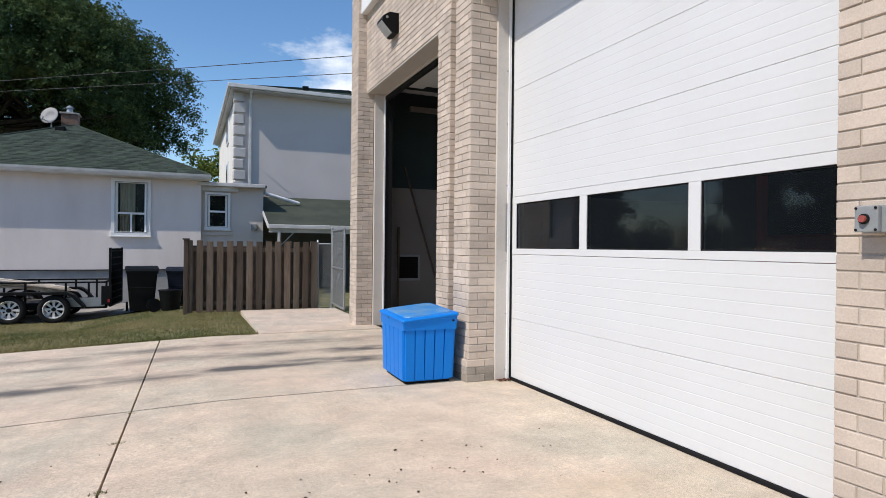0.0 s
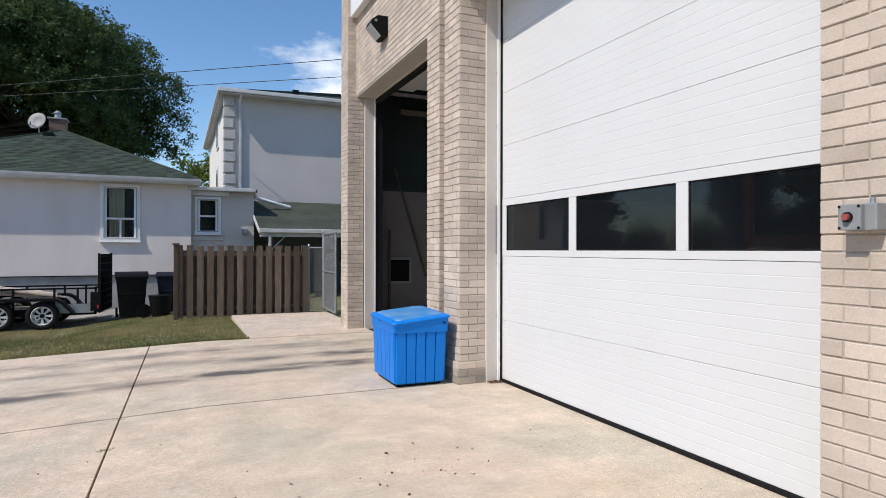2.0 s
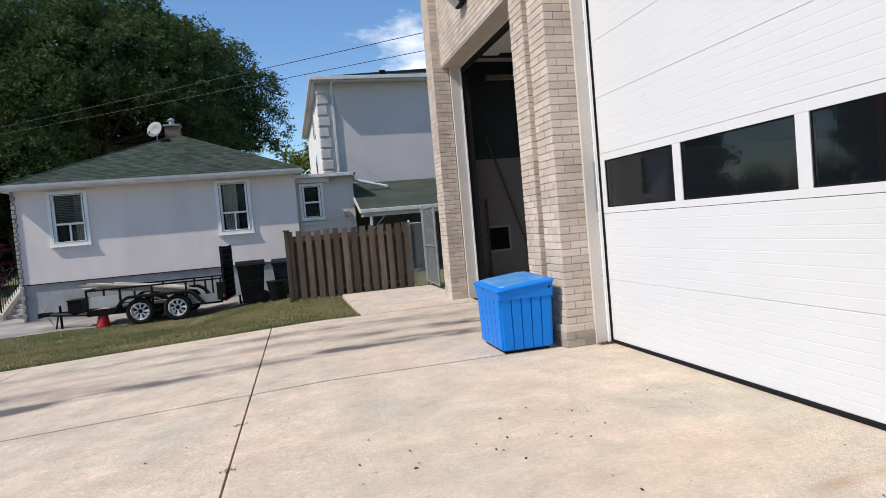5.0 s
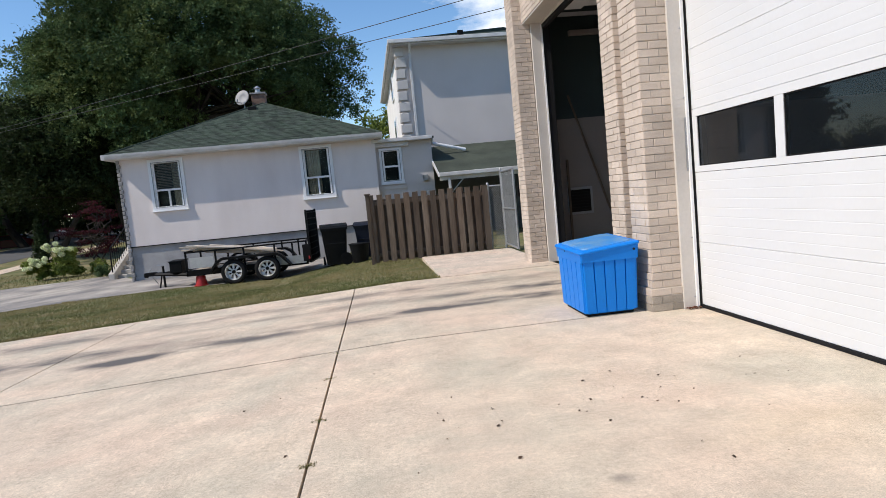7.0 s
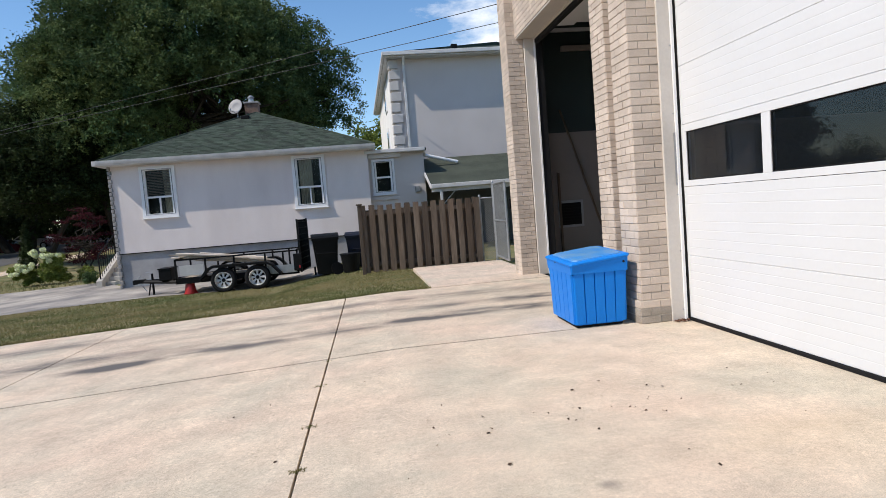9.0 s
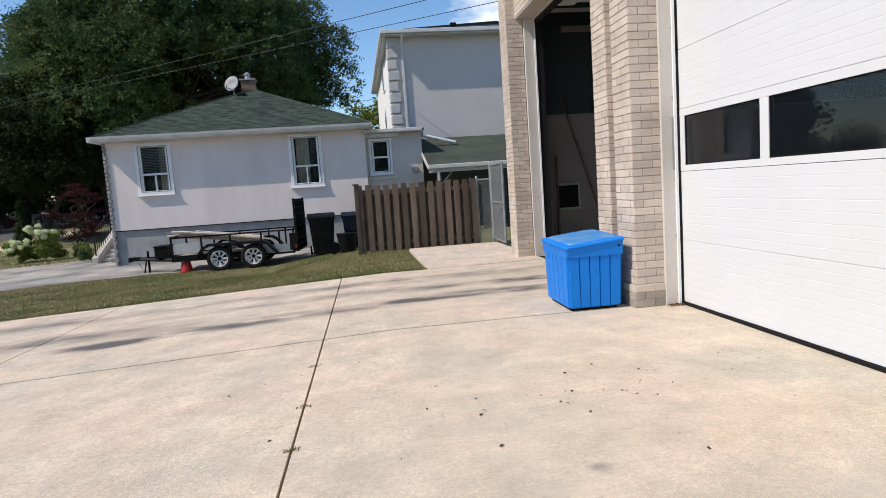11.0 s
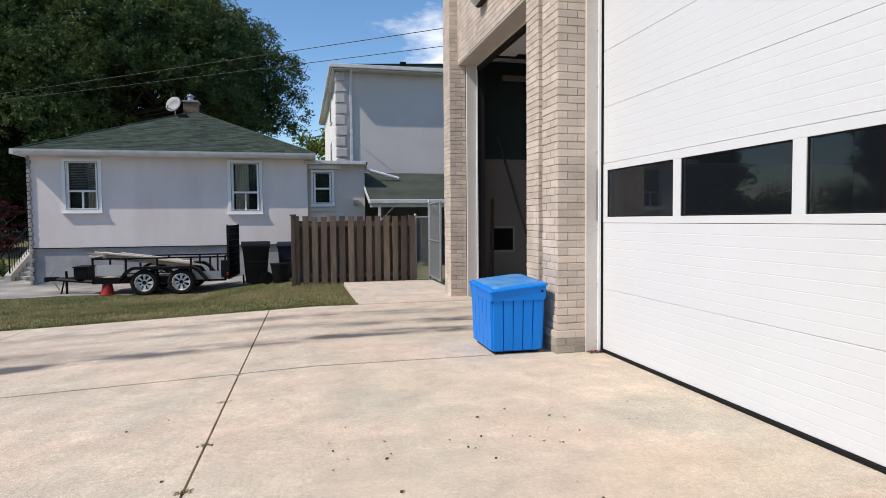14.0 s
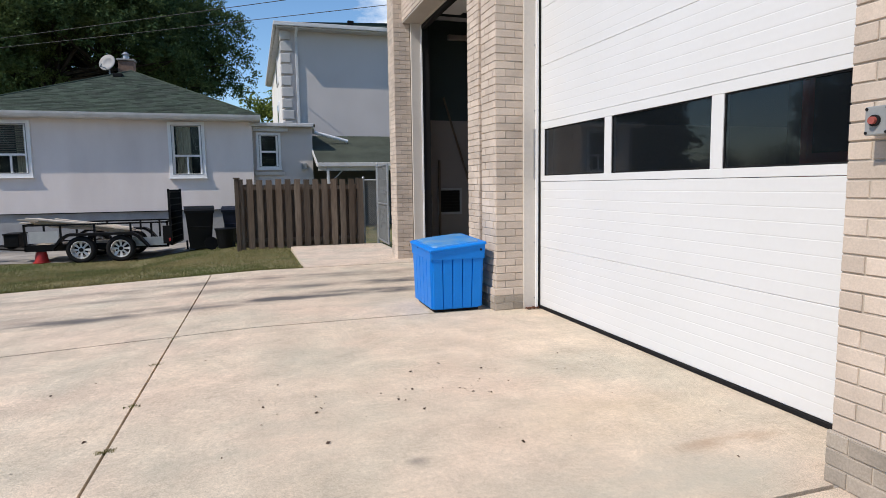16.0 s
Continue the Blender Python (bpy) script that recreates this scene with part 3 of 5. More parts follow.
pier2 = wall_core("wall_3", PANEL + S, 3.42, 7.33 + S, 7.74 - S, -0.1, 4.4, "buff brick jamb of the open vehicle bay")
brick_face(pier2, (PANEL, 7.74, 0), (0, -1, 0), (-1, 0, 0), 0.41, 0, 4.4, 0)
brick_face(pier2, (PANEL, 7.33, 0), (1, 0, 0), (0, -1, 0), 0.16, 0, 4.4, 0)
lintel = wall_core("wall_4", PANEL + S, 3.42, 7.33 + S, 11.26, 4.4 + S, TOP, "buff brick panel above the open vehicle bay")
brick_face(lintel, (PANEL, 11.27, 0), (0, -1, 0), (-1, 0, 0), 3.94, 4.4, 5.85, 0)
brick_face(lintel, (PANEL, 7.33, 0), (1, 0, 0), (0, -1, 0), 0.16, 4.4, TOP, 0)
slab("trim_soffit", B(PANEL + 0.01, 3.44, 7.75, 11.26, 4.375, 4.4), SOFFIT, "painted soffit under the brick lintel", "soffit")
slab("trim_fascia", B(PANEL - 0.12, PANEL, 7.34, 11.26, 5.85, TOP + 0.1, bevel=0.01), WHITETRIM, "white metal fascia band above the brick panel", "fascia")
FARX = 2.935
pier3 = wall_core("wall_5", FARX + S, 3.235, 11.27 + S, 11.75 - S, -0.1, TOP, "tall buff brick pier at the building's corner")
brick_face(pier3, (FARX, 11.75, 0), (0, -1, 0), (-1, 0, 0), 0.48, 0, TOP, 0)
brick_face(pier3, (FARX, 11.27, 0), (1, 0, 0), (0, -1, 0), 0.315, 0, TOP, 1)
slab("wall_6", B(3.29, 13, 12.05, 12.35, -0.1, TOP), BRICK, "plain brick end wall of the building", "brick wall")
pier4 = wall_core("wall_7", FRONT + S, 3.38, 0.95, 2.15 - S, -0.1, TOP, "buff brick pier beside the closed vehicle door")
brick_face(pier4, (FRONT, 2.15, 0), (0, -1, 0), (-1, 0, 0), 1.2, PL, 54 * COURSE, 0)
part("plinth", B(FRONT - 0.015 + S, FRONT + S, 0.95, 2.16, -0.1, PL), MORTAR, pier4, "mortar of the projecting plinth courses")
brick_face(pier4, (FRONT - 0.015, 2.165, 0), (0, -1, 0), (-1, 0, 0), 1.215, 0, PL, 1, GREYBRICK)
slab("wall_18", B(FRONT, 3.38, -1.5, 0.95, -0.1, TOP), BRICK, "buff brick front wall beside the vehicle doors", "brick wall")
header = wall_core("wall_8", FRONT + S, 3.38, 2.15, 6.27, 4.47, TOP, "buff brick header above the closed vehicle door")
brick_face(header, (FRONT, 6.27, 0), (0, -1, 0), (-1, 0, 0), 4.12, 4.47, 5.3, 0)
slab("trim_header", B(FRONT + 0.01, 3.38, 2.15, 6.26, 4.44, 4.466), SOFFIT, "painted soffit above the closed door", "soffit")
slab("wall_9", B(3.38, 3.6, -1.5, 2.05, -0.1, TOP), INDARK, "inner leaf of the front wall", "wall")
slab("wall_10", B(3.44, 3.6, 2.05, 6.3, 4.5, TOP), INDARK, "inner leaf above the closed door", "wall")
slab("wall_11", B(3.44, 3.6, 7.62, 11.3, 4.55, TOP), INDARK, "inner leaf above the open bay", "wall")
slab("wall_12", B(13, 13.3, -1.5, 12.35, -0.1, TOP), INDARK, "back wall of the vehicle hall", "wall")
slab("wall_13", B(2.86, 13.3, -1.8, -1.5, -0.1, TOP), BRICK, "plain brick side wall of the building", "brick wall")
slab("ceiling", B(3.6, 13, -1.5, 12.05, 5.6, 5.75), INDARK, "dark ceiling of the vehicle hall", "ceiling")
slab("roof", B(2.84, 13.4, -1.9, 12.4, TOP, TOP + 0.15), SHINGLE2, "flat felt roof of the brick building", "flat roof")
slab("floor", B(3.56, 13, -1.5, 12.05, -0.12, -0.004), concrete("hall_floor_concrete", (0.26, 0.25, 0.24), (0.20, 0.195, 0.19), []), "worn grey concrete floor of the vehicle hall", "floor")
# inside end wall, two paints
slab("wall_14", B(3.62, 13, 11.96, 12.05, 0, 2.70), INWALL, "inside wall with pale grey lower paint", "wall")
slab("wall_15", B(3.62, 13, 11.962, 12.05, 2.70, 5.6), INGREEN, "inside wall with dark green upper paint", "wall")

slab("wall_16", B(3.3, 3.6, 11.76, 12.05, -0.1, TOP), BRICK, "brick return at the building's corner", "brick wall")
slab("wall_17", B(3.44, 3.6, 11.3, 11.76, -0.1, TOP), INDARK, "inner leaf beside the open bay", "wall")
# metal frames
f = thing("door_frame", "cream painted metal jamb of the closed vehicle door", "door frame", kind="structure")
part("jamb", B(3.21, 3.37, 6.235, 6.27, 0, 4.44, bevel=0.004), CREAM, f)
part("jamb_return", B(3.345, 3.372, 6.21, 6.234, 0, 4.44), WHITETRIM, f)
part("seal", B(3.374, 3.394, 6.212, 6.245, 0, 4.44), BLACK, f, "black rubber weather seal")
part("strike_plate", B(3.325, 3.345, 6.226, 6.234, 1.45, 2.0, bevel=0.002), STEEL, f, "narrow steel strike plate")
for z in (0.12, 0.75, 1.35, 2.2, 2.9, 3.5):
    part("bolt", C((3.335, 6.236, z), (3.335, 6.228, z), 0.009, seg=8), STEEL, f)
part("jamb_far", B(3.39, 3.42, 2.06, 2.14, 0, 4.44), CREAM, f)
f = thing("door_frame", "cream painted metal jamb of the open vehicle bay", "door frame", kind="structure")
part("jamb", B(3.252, 3.425, 11.2, 11.262, 0, 4.37, bevel=0.004), CREAM, f)
part("guide", B(3.43, 3.455, 11.17, 11.25, 0, 4.37), WHITETRIM, f, "bright white door guide")
# Black strip added for the dark gap past the guide.
part("track", B(3.46, 3.60, 11.19, 11.25, 0, 4.37), BLACK, f, "black strip put in as the shaded gap beside the guide")
part("head", B(3.425, 3.442, 7.75, 11.2, 4.34, 4.374), CREAM, f)
# Black strip added for the shade in the recess behind the head.
part("head_seal", B(3.445, 3.52, 7.75, 11.2, 4.27, 4.374), BLACK, f, "black strip put in as the shaded gap behind the head")

# raised door inside the open bay
d = thing("door_2", "overhead vehicle door raised under the ceiling", "overhead door", kind="structure")
for k in range(5):
    part("door_panel", B(3.62 + 0.62 * k, 4.20 + 0.62 * k, 7.9, 11.15, 4.56 + 0.05 * k, 4.62 + 0.05 * k, bevel=0.006), DOORWHITE, d)
part("track_rail", B(3.6, 7, 11.16, 11.22, 4.46, 4.52), STEEL, d)
part("curved_track", B(3.55, 3.62, 7.84, 7.9, 0, 4.5), STEEL, d)

# sectional door
DX = REVEAL
door = thing("door_1", "closed white ribbed sectional vehicle door with a window row", "overhead door", (0, 0, 0), kind="structure")


def ribbed(y0, y1, z0, z1):
    """One insulated section: a skin with shallow grooves, and a step at its lower edge."""
    n = max(2, round((z1 - z0) / 0.0857))
    step, prof = (z1 - z0) / n, [(DX + 0.003, z0 + 0.001), (DX, z0 + 0.005)]
    for k in range(1, n):
        z = z0 + step * k
        prof += [(DX, z - 0.005), (DX + 0.0011, z - 0.0015), (DX + 0.0011, z + 0.0015), (DX, z + 0.005)]
    prof += [(DX, z1 - 0.005), (DX + 0.003, z1 - 0.001), (DX + 0.05, z1 - 0.0015), (DX + 0.05, z0 + 0.0015)]
    return prism(bmesh.new(), [(x, y0, z) for x, z in prof], (0, y1 - y0, 0))


YR, YL = 2.06, 6.205
for z0, z1 in ((0.035, 0.70), (0.70, 1.425), (2.07, 2.67), (2.67, 3.27), (3.27, 3.87), (3.87, 4.47)):
    part("door_section", ribbed(YR, YL, z0, z1), DOORWHITE, door)
PANES = [(6.12, 4.94), (4.83, 3.605), (3.49, 2.27)]
GZ0, GZ1 = 1.489, 1.992
sash = part("window_section", B(DX - 0.004, DX + 0.05, YR, YL, 1.427, GZ0, bevel=0.003), DOORWHITE, door, "white aluminium window section")
part("top_rail", B(DX - 0.004, DX + 0.05, YR, YL, GZ1, 2.068, bevel=0.003), DOORWHITE, sash)
for a, b in ((YL, 6.12), (4.94, 4.83), (3.605, 3.49), (2.27, YR)):
    part("stile", B(DX - 0.003, DX + 0.049, b, a, GZ0, GZ1, bevel=0.003), DOORWHITE, sash)
for a, b in PANES:
    glaze(pane((DX + 0.012, a, GZ0), (DX + 0.012, b, GZ0), (DX + 0.012, b, GZ1), (DX + 0.012, a, GZ1)), DARKGLASS, sash, "dark reflective glass pane")
    for y0, y1, z0, z1 in ((b, a, GZ0, GZ0 + 0.012), (b, a, GZ1 - 0.012, GZ1), (a - 0.01, a, GZ0, GZ1), (b, b + 0.01, GZ0, GZ1)):
        part("gasket", B(DX + 0.006, DX + 0.02, y0, y1, z0, z1), BLACK, sash)
part("bottom_seal", B(DX - 0.012, DX + 0.05, YR, YL, 0.0, 0.035, bevel=0.006), BLACK, door, "black rubber bottom seal")

# ---- bungalow ----
HY, HX0, HX1, HB = 20.73, -7.75, 0.41, -0.45
EAVE, APEX = 3.66, Vector((-3.66, 24.83, 5.72))
house = thing("bungalow", "grey stucco bungalow with a green shingled hip roof", "house", (0, 0, -0.065))
HD = HX1 - HX0
part("basement_wall", B(HX0 + 0.03, HX1 - 0.03, HY + 0.04, HY + HD - 0.03, HB, 0.79), BASEMENT, house, "grey parged basement wall")


def pierced(x0, x1, z0, z1, y0, y1, holes):
    """A wall slab along x with rectangular holes, built as butting blocks."""
    bm = bmesh.new()
    xs = sorted({x0, x1, *(h[0] for h in holes), *(h[1] for h in holes)})
    for a, b in zip(xs, xs[1:]):
        cuts = sorted((h[2], h[3]) for h in holes if h[0] < (a + b) / 2 < h[1])
        z = z0
        for c0, c1 in cuts:
            box(bm, a, b, y0, y1, z, c0)
            z = c1
        box(bm, a, b, y0, y1, z, z1)
    bmesh.ops.remove_doubles(bm, verts=bm.verts[:], dist=0.0005)
    return bm


WIN = [(-6.86, -5.77, 1.86, 3.51), (-2.09, -1.02, 1.80, 3.53)]
inner = [(a + 0.12, b - 0.12, c + 0.12, e - 0.12) for a, b, c, e in WIN]
part("wall", pierced(HX0, HX1, 0.79, EAVE + 0.1, HY, HY + 0.25, inner), STUCCO, house, "grey lilac stucco wall")
part("wall", B(HX0, HX0 + 0.25, HY + 0.25, HY + HD, 0.79, EAVE + 0.1), STUCCO, house)
part("wall", B(HX1 - 0.25, HX1, HY + 0.25, HY + HD, 0.79, EAVE + 0.1), STUCCO, house)
part("wall", B(HX0 + 0.25, HX1 - 0.25, HY + HD - 0.25, HY + HD, 0.79, EAVE + 0.1), STUCCO, house)
part("room_floor", B(HX0 + 0.25, HX1 - 0.25, HY + 0.25, HY + HD - 0.25, 0.79, 0.85), INDARK, house)
part("drip_ledge", B(HX0 - 0.01, HX1, HY - 0.02, HY + 0.03, 0.765, 0.79), BLACKMETAL, house, "dark drip edge above the basement")


def house_window(parent, x0, x1, z0, z1, y, blind, split=True, fr=0.13):
    """A white framed window: upper light, two lower slider panes, a blind or curtain behind."""
    w = part("window_frame", B(x0 - 0.01, x1 + 0.01, y - 0.07, y + 0.05, z0 - 0.0, z0 + fr, bevel=0.01), WHITETRIM, parent, "white window frame")
    part("head", B(x0, x1, y - 0.06, y + 0.05, z1 - fr, z1, bevel=0.01), WHITETRIM, w)
    for a, b in ((x0, x0 + fr), (x1 - fr, x1)):
        part("stile", B(a, b, y - 0.06, y + 0.05, z0 + fr, z1 - fr, bevel=0.01), WHITETRIM, w)
    # Grey strips stand in for the shading between stepped trim and panes.
    for a, b, e, f in ((x0 + fr - 0.034, x0 + fr - 0.014, z0 + fr - 0.034, z1 - fr + 0.034), (x1 - fr + 0.014, x1 - fr + 0.034, z0 + fr - 0.034, z1 - fr + 0.034),
                       (x0 + fr - 0.014, x1 - fr + 0.014, z0 + fr - 0.034, z0 + fr - 0.014), (x0 + fr - 0.014, x1 - fr + 0.014, z1 - fr + 0.014, z1 - fr + 0.034)):
        part("bead", B(a, b, y - 0.074, y - 0.055, e, f), GREYBOX, w, "grey line for the shaded step in the trim")
    part("sill", B(x0 - 0.03, x1 + 0.03, y - 0.1, y - 0.0, z0 - 0.03, z0, bevel=0.008), WHITETRIM, w)
    i0, i1, k0, k1 = x0 + fr, x1 - fr, z0 + fr, z1 - fr
    mid = k0 + (k1 - k0) * (0.38 if split else 0.48)
    part("mid_rail", B(i0, i1, y - 0.01, y + 0.05, mid - 0.03, mid + 0.03), WHITETRIM, w)
    for a, b in ((i0, i0 + 0.045), (i1 - 0.045, i1)):
        part("sash", B(a, b, y - 0.005, y + 0.05, k0, k1), WHITETRIM, w)
    if split:
        part("mullion", B((i0 + i1) / 2 - 0.025, (i0 + i1) / 2 + 0.025, y - 0.005, y + 0.05, k0, mid - 0.03), WHITETRIM, w)
    glaze(pane((i0, y + 0.02, mid + 0.03), (i1, y + 0.02, mid + 0.03), (i1, y + 0.02, k1), (i0, y + 0.02, k1)), GLASS, w)
    glaze(pane((i0, y + 0.02, k0), (i1, y + 0.02, k0), (i1, y + 0.02, mid - 0.03), (i0, y + 0.02, mid - 0.03)), GLASS, w)
    if blind == "slats":
        for k in range(int((k1 - mid) / 0.05)):
            part("slat", B(i0 + 0.02, i1 - 0.02, y + 0.10, y + 0.125, mid + 0.04 + 0.05 * k, mid + 0.046 + 0.05 * k + 0.016), INWALL, w)
    if blind:
        bm = bmesh.new()
        a, b = (i0 + (i1 - i0) * 0.1, i0 + (i1 - i0) * 0.62) if blind == "curtain" else (i0 + (i1 - i0) * 0.62, i1 - 0.05)
        top = [bm.verts.new((a + (b - a) * k / 24, y + 0.2 + 0.025 * math.sin(k * 1.6), k1)) for k in range(25)]
        low = [bm.verts.new((a + (b - a) * k / 24, y + 0.2 + 0.03 * math.sin(k * 1.6 + 0.4), k0)) for k in range(25)]
        for k in range(24):
            bm.faces.new((top[k], top[k + 1], low[k + 1], low[k]))
        part("curtain", bm, CURTAIN, w, "pale curtain behind the glass")
    return w


CURTAIN = mat("pale_curtain", (0.52, 0.48, 0.38), 0.9, 0.08, 4, 60, 0.1)
# Added dark sheet stands in for the unlit room behind the glass.
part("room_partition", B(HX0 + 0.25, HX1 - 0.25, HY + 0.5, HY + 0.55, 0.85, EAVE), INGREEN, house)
house_window(house, *WIN[0][:2], *WIN[0][2:], HY, "slats")
house_window(house, *WIN[1][:2], *WIN[1][2:], HY, "curtain")

# hip roof with overhang, soffit, gutter and courses of shingles
OV = 0.355
ex0, ex1, ey0, ey1, ez = HX0 - 0.22, HX1 + 0.27, HY - OV, HY + HD + OV, 3.73
roof = part("roof_deck", bmesh.new(), SHINGLE, house)
bm = bmesh.new()
corners = [bm.verts.new(p) for p in ((ex0, ey0, ez), (ex1, ey0, ez), (ex1, ey1, ez), (ex0, ey1, ez))]
top = bm.verts.new(APEX)
for i in range(4):
    bm.faces.new((corners[i], corners[(i + 1) % 4], top))
bm.faces.new(corners[::-1])
bm.to_mesh(roof.data)
bm.free()
roof.data.materials.append(SHINGLE)
# shingle tabs of the slope that faces the drive
tabs = random.Random(8)
up = Vector((APEX.x, APEX.y, APEX.z)) - Vector((APEX.x, ey0, ez))
ROWS_UP = 36
vs, fs = [], []
for r in range(ROWS_UP):
    k0, k1 = r / ROWS_UP, min((r + 1.25) / ROWS_UP, 1)
    a0, a1 = ex0 + (APEX.x - ex0) * k0, ex1 + (APEX.x - ex1) * k0
    b0, b1 = ex0 + (APEX.x - ex0) * k1, ex1 + (APEX.x - ex1) * k1
    x = a0 + tabs.uniform(0, 0.3)
    while x < a1:
        w = tabs.uniform(0.18, 0.34)
        xa, xb = max(x, a0), min(x + w - 0.006, a1)
        if xb - xa > 0.03:
            y0, z0 = ey0 + up.y * k0, ez + up.z * k0
            y1, z1 = ey0 + up.y * k1, ez + up.z * k1
            t = tabs.choice((0.012, 0.012, 0.02))
            q = len(vs)
            xa1, xb1 = min(max(xa, b0), b1), max(min(xb, b1), b0)
            vs += [(xa, y0, z0), (xb, y0, z0), (xb, y0, z0 + t), (xa, y0, z0 + t), (xb1, y1, z1 + 0.003), (xa1, y1, z1 + 0.003)]
            fs += [(q, q + 1, q + 2, q + 3), (q + 3, q + 2, q + 4, q + 5)]
        x += w
me = bpy.data.meshes.new("shingles")
me.from_pydata(vs, [], fs)
me.materials.append(SHINGLE)
ob = new("shingles", me)
ob.parent = house
tagged(ob, kind="stuff")
for a, b in (((ex0, ey0, ez), APEX), ((ex1, ey0, ez), APEX)):
    a, b = Vector(a), Vector(b)
    part("hip_cap", C(a + Vector((0, 0, 0.01)), b + Vector((0, 0, 0.005)), 0.032, seg=8), SHINGLE, house)
part("soffit", B(ex0, ex1, ey0, HY, ez - 0.16, ez - 0.13), GUTTER, house)
part("soffit", B(ex0, HX0, HY, ey1, ez - 0.16, ez - 0.13), GUTTER, house)
g = part("gutter", prism(bmesh.new(), [(ex0, ey0, ez - 0.15), (ex0, ey0 - 0.06, ez - 0.14), (ex0, ey0 - 0.1, ez - 0.06), (ex0, ey0 - 0.11, ez + 0.005), (ex0, ey0, ez + 0.005)], (ex1 - ex0, 0, 0)), GUTTER, house, "white aluminium gutter")
part("gutter", B(ex0 - 0.1, ex0, ey0 - 0.1, ey1, ez - 0.15, ez + 0.005), GUTTER, house)
part("roof_vent", B(-4.12, -3.82, 24.0, 24.25, 5.36, 5.5, bevel=0.02), BLACKMETAL, house, "low dark roof vent")
ch = part("chimney", B(-4.14, -3.62, 25.2, 25.65, 5.3, 6.16, bevel=0.01), CHIMNEY, house, "short brown brick chimney")
part("chimney_cap", B(-4.18, -3.58, 25.15, 25.7, 6.16, 6.22, bevel=0.01), STONE, ch)
part("flue", C((-3.9, 25.4, 6.22), (-3.9, 25.4, 6.42), 0.11, 0.09), STEEL, ch)
part("flue_cowl", C((-3.9, 25.4, 6.40), (-3.9, 25.4, 6.50), 0.15, 0.04), STEEL, ch)
# stone quoins up the corner
for k in range(30):
    part("quoin", B(HX0 - 0.06, HX0 + 0.03 + 0.03 * (k % 2), HY - 0.055, HY + 0.2, -0.33 + 0.135 * k, -0.33 + 0.135 * k + 0.12, bevel=0.02), STONE, house)
dish = thing("satellite_dish", "white satellite dish on the bungalow roof", "satellite dish", (-4.43, 25.0, 5.42))
bm = bmesh.new()
bmesh.ops.create_uvsphere(bm, u_segments=24, v_segments=12, radius=0.62, matrix=pose(0, 0, 0, 90, 0, 0))
bmesh.ops.delete(bm, geom=[v for v in bm.verts if v.co.y < 0.53], context="VERTS")
bmesh.ops.translate(bm, vec=(0, -0.58, 0), verts=bm.verts[:])
bmesh.ops.solidify(bm, geom=bm.faces[:], thickness=0.012)
o = part("reflector", bm, mat("grey_dish_paint", (0.27, 0.27, 0.275), 0.6, 0.05, 4, 50, 0.02), dish, smooth=True)
o.matrix_local = pose(0, 0, 0.52, -18, 0, -25)
part("mast", C((0.02, 0.1, -0.1), (0.02, 0.1, 0.5), 0.022), STEEL, dish)
part("feed_arm", C((0.02, 0.05, 0.28), (-0.18, -0.38, 0.34), 0.012), STEEL, dish)
part("feed_horn", C((-0.18, -0.38, 0.31), (-0.16, -0.33, 0.42), 0.035), GREYBOX, dish)

# annex with a flat roof
annex = thing("annex", "low grey stucco annex with a flat roof", "house annex", (0, 0, -0.06))
AY = 21.0
W3 = (0.525, 1.295, 2.05, 3.25)
part("wall", pierced(HX1 + 0.005, 2.33, -0.3, 3.45, AY, AY + 0.25, [(W3[0] + 0.08, W3[1] - 0.08, W3[2] + 0.08, W3[3] - 0.08)]), STUCCO2, annex)
part("side_wall", B(2.08, 2.33, AY + 0.25, 22.95, -0.3, 3.45), STUCCO2, annex)
part("flat_roof", B(HX1 + 0.005, 2.42, AY - 0.18, 22.95, 3.45, 3.53), SHINGLE2, annex)
part("gutter", B(HX1 - 0.1, 2.36, AY - 0.3, AY - 0.16, 3.43, 3.55, bevel=0.02), GUTTER, annex, "greyish white gutter")
part("fascia", B(HX1 + 0.005, 1.53, AY - 0.14, AY - 0.005, 3.28, 3.43, bevel=0.01), GUTTER, annex)
part("ledge", B(0.44, 1.38, AY - 0.05, AY - 0.002, 1.86, 1.98, bevel=0.01), STUCCO2, annex)
part("meter_box", B(1.95, 2.12, AY - 0.09, AY - 0.002, 2.05, 2.25, bevel=0.01), GREYBOX, annex)
# Dark sheet set behind the annex window as its room's shade.
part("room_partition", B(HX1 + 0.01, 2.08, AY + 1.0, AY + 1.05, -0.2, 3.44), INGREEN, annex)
house_window(annex, *W3, AY, "", split=False, fr=0.11)

# tall house
tall = thing("tall_house", "two-storey grey stucco house with white quoins", "house", (0, 0, -0.18))
TY, TX0, TX1, TZ = 23.0, 1.60, 13.0, 7.12
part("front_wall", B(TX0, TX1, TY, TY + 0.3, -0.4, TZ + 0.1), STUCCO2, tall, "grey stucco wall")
# The side's paler stucco stands in for the sun that falls on it.
part("side_wall", B(TX0, TX0 + 0.3, TY + 0.3, 35.3, -0.4, TZ + 0.1), SUNSTUCCO, tall, "stucco side wall coloured paler for the sunlight on it")
part("back_wall", B(TX0 + 0.3, TX1, 35.0, 35.3, -0.4, TZ + 0.1), SUNSTUCCO, tall)
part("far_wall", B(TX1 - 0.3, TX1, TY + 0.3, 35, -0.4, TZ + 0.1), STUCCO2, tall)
o, ox = 0.44, 0.22
bm = bmesh.new()
